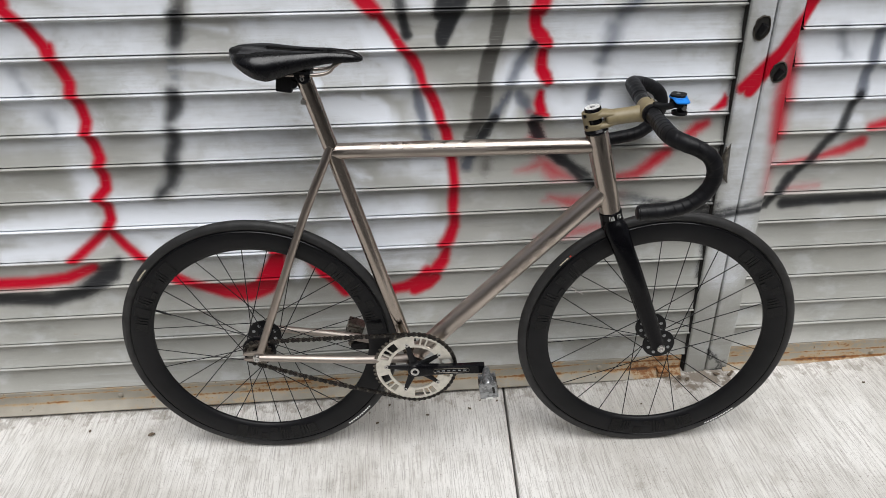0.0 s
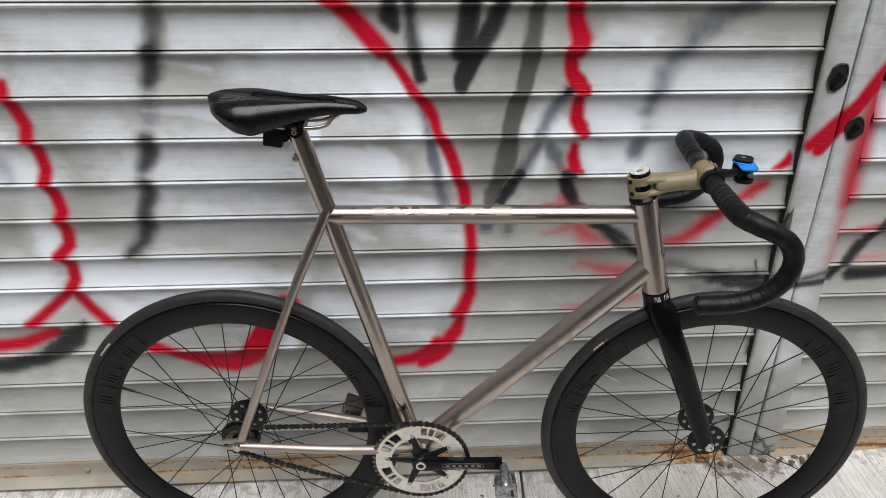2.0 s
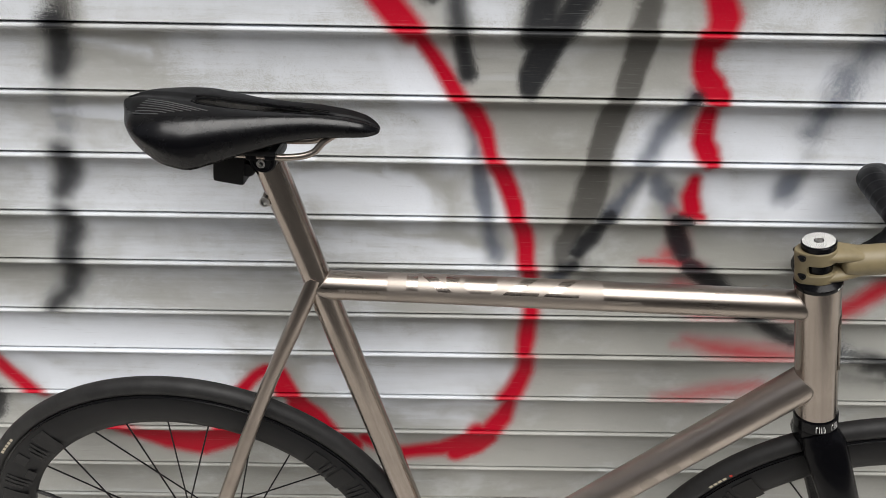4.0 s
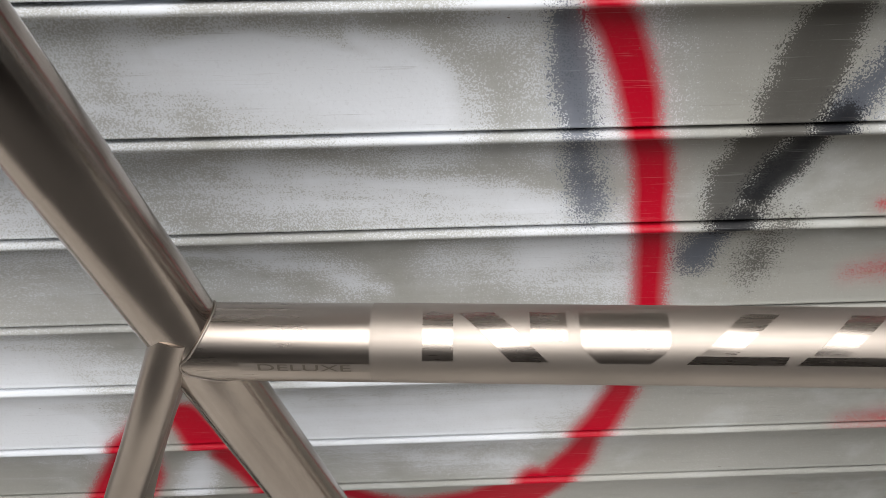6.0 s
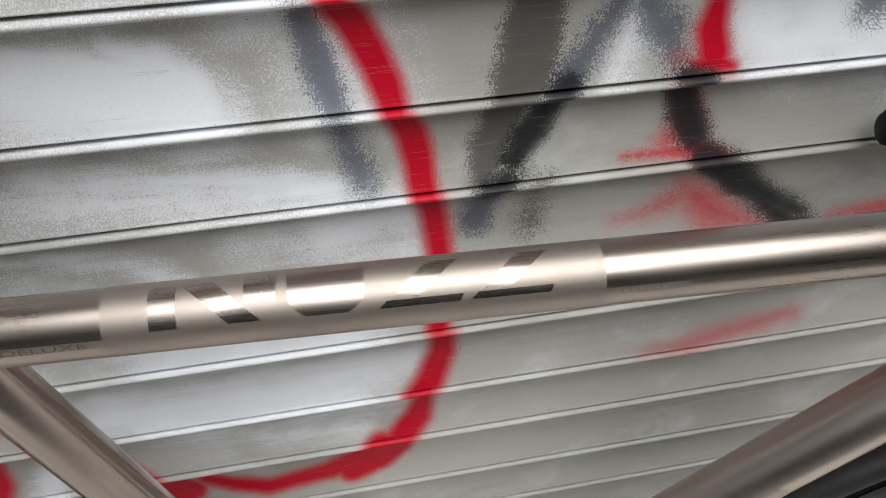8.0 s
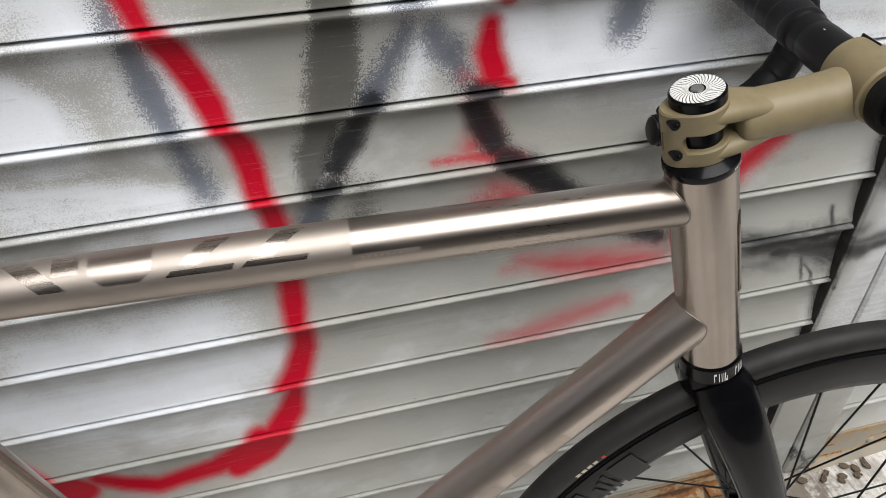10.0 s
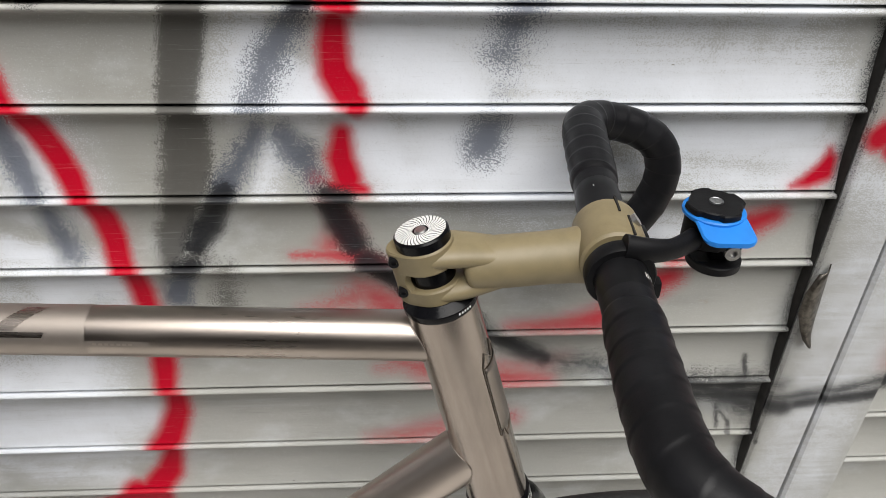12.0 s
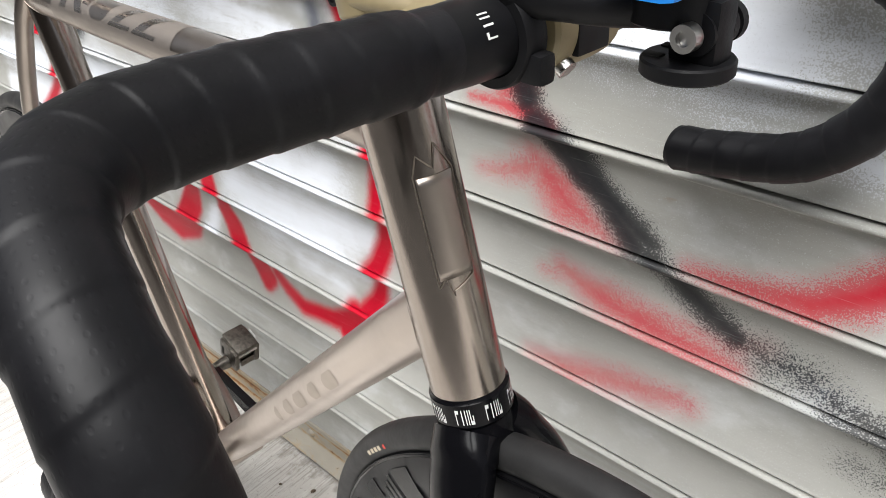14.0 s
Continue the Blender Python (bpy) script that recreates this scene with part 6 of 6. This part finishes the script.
part("clamp_lug", box((0.015, 0.009, 0.012), (0.9085, -0.0318, 0.9100), 0.003), M_PLASTIC, ring)


def disc(name, at, r, h, material, parent, label="", segs=40, notch=0):
    bm = bmesh.new()
    rings = []
    for dz, grow in ((0, -0.0008), (0.0008, 0.0), (h - 0.0008, 0.0), (h, -0.0008)):
        rings.append([(at[0] + (r + grow - (0.0022 if notch and (k * notch // segs) % 2 else 0)) * math.cos(2 * math.pi * k / segs), at[1] + (r + grow - (0.0022 if notch and (k * notch // segs) % 2 else 0)) * math.sin(2 * math.pi * k / segs), at[2] + dz) for k in range(segs)])
    ring_loft(bm, rings)
    return part(name, bm, material, parent, label)


disc("mount_body", MOUNT + Vector((0, 0, -0.017)), 0.0160, 0.017, M_PLASTIC, ring)
lever = bmesh.new()
rows = []
for k in range(25):
    u = k / 24
    y = MOUNT.y + 0.004 - 0.0345 * u
    half = 0.0158
    if u > 0.80:
        half -= 0.0065 * (1 - math.sqrt(max(0.0, 1 - ((u - 0.80) / 0.20) ** 2)))
    z = MOUNT.z + 0.003 - (0.0 if u < 0.3 else 0.005 * ((u - 0.3) / 0.7) ** 1.4)
    rows.append([(MOUNT.x + 0.003 * u + half * c, y, z + dz) for c, dz in ((-1, 0.0), (-0.94, 0.0012), (0.94, 0.0012), (1, 0.0), (0.94, -0.0018), (-0.94, -0.0018))])
ring_loft(lever, rows)
part("lever", lever, M_BLUE, ring, "blue plastic release lever")
disc("lever_collar", MOUNT + Vector((0, 0, 0.0012)), 0.0186, 0.0034, M_BLUE, ring, "blue collar of the lever", 48)
disc("twist_head", MOUNT + Vector((0, 0.0, 0.0046)), 0.0178, 0.0045, M_PLASTIC, ring, "", 48, 8)
disc("head_screw", MOUNT + Vector((0, 0.0, 0.0092)), 0.0042, 0.0006, M_PEDAL, ring, "", 20)
part("lower_arm", box((0.018, 0.013, 0.024), MOUNT + Vector((0.011, 0, -0.0190)), 0.004), M_PLASTIC, ring)
for dy in (-0.0095, -0.0035, 0.0035, 0.0095):
    part("hinge_tab", lathe_y([(0.0, dy - 0.0018), (0.0075, dy - 0.0018), (0.0075, dy + 0.0018), (0.0, dy + 0.0018)], (MOUNT.x + 0.012, MOUNT.z - 0.0185), 24, closed=False), M_PLASTIC, ring)
part("hinge_bolt", lathe_y([(0.0, -0.0165), (0.0026, -0.0165), (0.0026, -0.0185), (0.0048, -0.0185), (0.0050, -0.014), (0.0, -0.012)], (MOUNT.x + 0.012, MOUNT.z - 0.0185), 24, closed=False), M_STEEL, ring, "bright hinge bolt")
tray = disc("lower_disc", MOUNT + Vector((0.007, 0, -0.0345)), 0.0165, 0.006, M_PLASTIC, ring)
for dx, dy in ((-0.010, -0.006), (-0.010, 0.006)):
    part("tray_slot", box((0.007, 0.004, 0.0012), MOUNT + Vector((0.007 + dx, dy, -0.0284)), 0.0003), M_HOLE, tray)

# cranks, chainring, chain, pedals
def sector(bm, r0, r1, a0, a1, y0, y1):
    """A flat piece of a ring, between two angles in degrees."""
    n = max(2, int((a1 - a0) / 4))
    inner, outer = ([(BB[0] + r * math.cos(radians(a0 + (a1 - a0) * k / n)), BB[1] + r * math.sin(radians(a0 + (a1 - a0) * k / n))) for k in range(n + 1)] for r in (r0, r1))
    prism(outer + inner[::-1], y0, y1, bm)


RING_ARMS = [33 + 72 * k for k in range(5)]
ring_bm = bmesh.new()
for base in RING_ARMS:
    sector(ring_bm, 0.0620, 0.0685, base, base + 72, -0.0470, -0.0435)
    sector(ring_bm, 0.0890, 0.0955, base, base + 72, -0.0470, -0.0435)
    for a0, a1 in ((-12, 19), (35, 37.5), (45, 47.5), (57, 60)):
        sector(ring_bm, 0.0685, 0.0890, base + a0, base + a1, -0.0470, -0.0435)
bolts = part("chainring", ring_bm, M_RING, bike, "silver chainring with open slots")
teeth = bmesh.new()
for k in range(49):
    a, h = 2 * math.pi * k / 49, math.pi / 49
    out = [(BB[0] + r * math.cos(a + t * h), BB[1] + r * math.sin(a + t * h)) for r, t in ((0.094, -0.9), (0.098, -0.75), (0.1035, -0.25), (0.1035, 0.25), (0.098, 0.75), (0.094, 0.9))]
    prism(out, -0.0462, -0.0440, teeth)
part("teeth", teeth, M_DARK_STEEL, bolts)
crank = part("crank", lathe_y([(0.0, -0.062), (0.0150, -0.062), (0.0185, -0.058), (0.0185, -0.040), (0.0, -0.040)], BB, 40, closed=False), M_BLACK, bike, "black forged crank")
for k in range(5):
    a = radians(72 * k + 33)
    e = Vector((math.cos(a), 0, math.sin(a)))
    o = Vector((BB[0], -0.046, BB[1]))
    part("spider_arm", sweep([o + e * 0.012, o + e * 0.03, o + e * 0.055, o + e * 0.072], [0.0105, 0.0085, 0.0062, 0.0055], 14, 0.45, up=(0, 1, 0)), M_BLACK, crank)
    h = o + e * 0.071
    part("ring_bolt", lathe_y([(0.0, -0.0480), (0.0022, -0.0480), (0.0022, -0.0492), (0.0048, -0.0492), (0.0050, -0.0468), (0.0, -0.0468)], (h.x, h.z), 18, closed=False), M_STEEL, crank)
arm_rows = []
for k in range(13):
    u = k / 12
    x = BB[0] + 0.168 * u
    t = 0.0175 - 0.0030 * math.sin(math.pi * min(1, u * 1.1)) - (0.004 * u)
    y = -0.056 - 0.010 * u
    zc = BB[1] + 0.012 * u
    arm_rows.append([(x, y - 0.0065, zc - t * 0.75), (x, y - 0.0065, zc + t * 0.75), (x, y - 0.004, zc + t), (x, y + 0.006, zc + t), (x, y + 0.006, zc - t), (x, y - 0.004, zc - t)])
bm = bmesh.new()
ring_loft(bm, arm_rows)
part("crank_arm", bm, M_GLOSS, crank)
part("crank_bolt", lathe_y([(0.0, -0.0600), (0.0060, -0.0600), (0.0060, -0.0640), (0.0105, -0.0640), (0.0112, -0.0615), (0.0, -0.0600)], BB, 28, closed=False), M_STEEL, crank, "bright crank bolt")
for k in range(6):
    x = BB[0] + 0.056 + 0.013 * k
    part("print_bar", box((0.0070, 0.0006, 0.0028), (x, -0.0629 - 0.010 * (x - BB[0]) / 0.168 + 0.0002, BB[1] + 0.012 * (x - BB[0]) / 0.168)), M_PEDAL, crank)
channel = []
for k in range(25):
    a = 2 * math.pi * k / 24
    x = BB[0] + 0.0885 + (0.0385 if math.cos(a) > 0 else -0.0385) * min(1.0, abs(math.cos(a)) * 3) + 0.0045 * math.cos(a)
    channel.append((x, -0.0626 - 0.010 * (x - BB[0]) / 0.168, BB[1] + 0.012 * (x - BB[0]) / 0.168 + 0.0058 * math.sin(a)))
part("channel_edge", sweep(channel, 0.0007, 6), M_DARK_STEEL, crank)
bm = bmesh.new()
far = [[(BB[0] - 0.168 * u, y + 0.056 + 0.010 * u, BB[1] - 0.012 * u + z) for y, z in ((-0.006, -t), (-0.006, t), (0.006, t), (0.006, -t))] for u, t in ((0.0, 0.014), (0.5, 0.010), (0.94, 0.009), (1.0, 0.006))]
ring_loft(bm, far)
part("crank_arm", bm, M_GLOSS, crank)


def pedal(x, y, z, s, turn, metal, label):
    """A chunky clip-in pedal that hangs from its spindle: a rounded body between two cage sides."""
    rot = Matrix.Rotation(radians(turn), 4, "Y")
    o = Vector((x, y, z))

    def spot(a, b, c):
        return o + rot @ Vector((a, b * s, c))

    body = part("pedal", sweep([spot(0, -0.024, 0), spot(0, -0.010, 0), spot(0, 0.004, 0), spot(0, 0.036, 0), spot(0, 0.041, 0)], [0.0075, 0.0095, 0.0115, 0.0115, 0.008], 24), metal, bike, label)
    part("pedal_core", box((0.036, 0.028, 0.030), spot(0.019, 0.018, 0), 0.007, rot), metal, body)
    for yy in (0.002, 0.036):
        part("cage_side", box((0.040, 0.0085, 0.042), spot(0.016, yy, 0), 0.004, rot), metal, body)
        part("cage_slot", box((0.019, 0.0091, 0.006), spot(0.016, yy, 0.012), 0.001, rot), M_HOLE, body)
    part("cage_end", box((0.010, 0.034, 0.044), spot(0.038, 0.019, 0), 0.004, rot), metal, body)
    for cc in (-0.0200, 0.0200):
        part("clip_bar", sweep([spot(0.030, 0.004, cc), spot(0.030, 0.034, cc)], 0.0028, 10), M_STEEL, body)
        part("clip_plate", box((0.014, 0.022, 0.004), spot(0.010, 0.019, cc), 0.001, rot), M_DARK_STEEL, body)
    part("pedal_label", box((0.005, 0.0008, 0.017), spot(0.0385, 0.0404, 0), 0.0, rot), M_WHITE, body)


pedal(0.557, -0.092, 0.297, -1, 82, M_PEDAL, "grey alloy clip-in pedal")
pedal(0.217, 0.092, 0.277, 1, -70, M_DARK_STEEL, "dark grey alloy clip-in pedal")

cog = bmesh.new()
for k in range(16):
    a, h = 2 * math.pi * k / 16, math.pi / 16
    out = [(REAR[0] + r * math.cos(a + t * h), REAR[1] + r * math.sin(a + t * h)) for r, t in ((0.016, -1), (0.030, -1), (0.0355, -0.25), (0.0355, 0.25), (0.030, 1), (0.016, 1))]
    prism(out, -0.0465, -0.0435, cog)
part("cog", cog, M_DARK_STEEL, rear_wheel, "dark steel fixed cog")

R1, R2 = 0.0326, 0.0990
c1, c2 = Vector((REAR[0], 0, REAR[1])), Vector((BB[0], 0, BB[1]))
span = c2 - c1
lean, gam = math.atan2(span.z, span.x), math.acos((R1 - R2) / span.length)
loop = []
hi, lo = lean + gam, lean - gam


def polar(c, r, a):
    return c + r * Vector((math.cos(a), 0, math.sin(a)))


steps = 40
for k in range(steps):
    loop.append(polar(c1, R1, hi + (lo + 2 * math.pi - hi) * k / steps))
p, q = polar(c1, R1, lo), polar(c2, R2, lo)
for k in range(steps):
    u = k / steps
    loop.append(p.lerp(q, u) + Vector((0, 0, -0.006 * math.sin(math.pi * u))))
for k in range(steps):
    loop.append(polar(c2, R2, lo + (hi - lo) * k / steps))
p, q = polar(c2, R2, hi), polar(c1, R1, hi)
for k in range(steps + 1):
    loop.append(p.lerp(q, k / steps))
marks = [0.0]
for a, b in zip(loop, loop[1:]):
    marks.append(marks[-1] + (b - a).length)
count = 2 * round(marks[-1] / 0.0127 / 2)
step = marks[-1] / count


def link_mesh(outer):
    bm = bmesh.new()
    wide = 0.0036 if outer else 0.0024
    out = []
    for k in range(8):
        a = math.pi * (0.5 + k / 7)
        out.append((-step / 2 + 0.0047 * math.cos(a), 0.0047 * math.sin(a)))
    out.append((0.0, -0.0021 if outer else -0.0029))
    for k in range(8):
        a = math.pi * (-0.5 + k / 7)
        out.append((step / 2 + 0.0047 * math.cos(a), 0.0047 * math.sin(a)))
    out.append((0.0, 0.0021 if outer else 0.0029))
    for s in (-1, 1):
        prism(out, s * wide, s * (wide - 0.0011), bm)
    lathe_y([(0.0, -0.0044 if outer else -0.003), (0.0021, -0.0044 if outer else -0.003), (0.0021, 0.0044 if outer else 0.003), (0.0, 0.0044 if outer else 0.003)], (-step / 2, 0.0), 8, bm, closed=False)
    lathe_y([(0.0, -0.0044 if outer else -0.003), (0.0021, -0.0044 if outer else -0.003), (0.0021, 0.0044 if outer else 0.003), (0.0, 0.0044 if outer else 0.003)], (step / 2, 0.0), 8, bm, closed=False)
    me = mesh_of("link", bm)
    me.materials.append(M_CHAIN if outer else M_DARK_STEEL)
    return me


LINKS = (link_mesh(True), link_mesh(False))
chain = None


def along(m):
    m = m % marks[-1]
    i = int(np.searchsorted(marks, m, side="right")) - 1
    i = min(i, len(loop) - 2)
    return loop[i].lerp(loop[i + 1], (m - marks[i]) / max(1e-9, marks[i + 1] - marks[i]))


for k in range(count):
    a, b = along(k * step), along((k + 1) * step)
    d = b - a
    ob = new("chain" if chain is None else "link", LINKS[k % 2])
    ob.parent = chain or bike
    m = Matrix.Translation((a + b) / 2 + Vector((0, -0.045, 0))) @ Matrix.Rotation(-math.atan2(d.z, d.x), 4, "Y")
    if chain is None:
        chain = ob
        chain["label"] = "dark oily roller chain"
        first_m = m
        ob.matrix_basis = m
    else:
        ob.matrix_basis = first_m.inverted() @ m

# ---- small things on the pavement ----
def leaf(x, y, size, turn, name="dead_leaf", label="small dark dead leaf on the concrete"):
    bm = bmesh.new()
    rows = []
    for k in range(7):
        u = k / 6
        w = size * 0.38 * math.sin(math.pi * (0.08 + 0.84 * u))
        rows.append([(size * (u - 0.5), -w, 0.004 + 0.004 * abs(u - 0.5)), (size * (u - 0.5), 0, 0.0015), (size * (u - 0.5), w, 0.005)])
    ring_loft(bm, rows, closed=False)
    ob = part(name, bm, M_LEAF)
    ob.matrix_world = pose(x, y, 0.0005 + rise(x), 0, 0, turn)
    mod = ob.modifiers.new("thickness", "SOLIDIFY")
    mod.thickness = 0.0012
    return tagged(ob, label, "leaf", "leaves on the pavement")


leaf(-0.258, 1.672, 0.017, 20)
leaf(-0.43, 1.70, 0.007, 60)
for k in range(16):
    leaf(random.uniform(1.24, 1.52), random.uniform(1.745, 1.772), random.uniform(0.006, 0.018), random.uniform(0, 180))
for k in range(9):
    leaf(random.uniform(0.3, 1.9), random.uniform(1.66, 1.765), random.uniform(0.004, 0.010), random.uniform(0, 180))
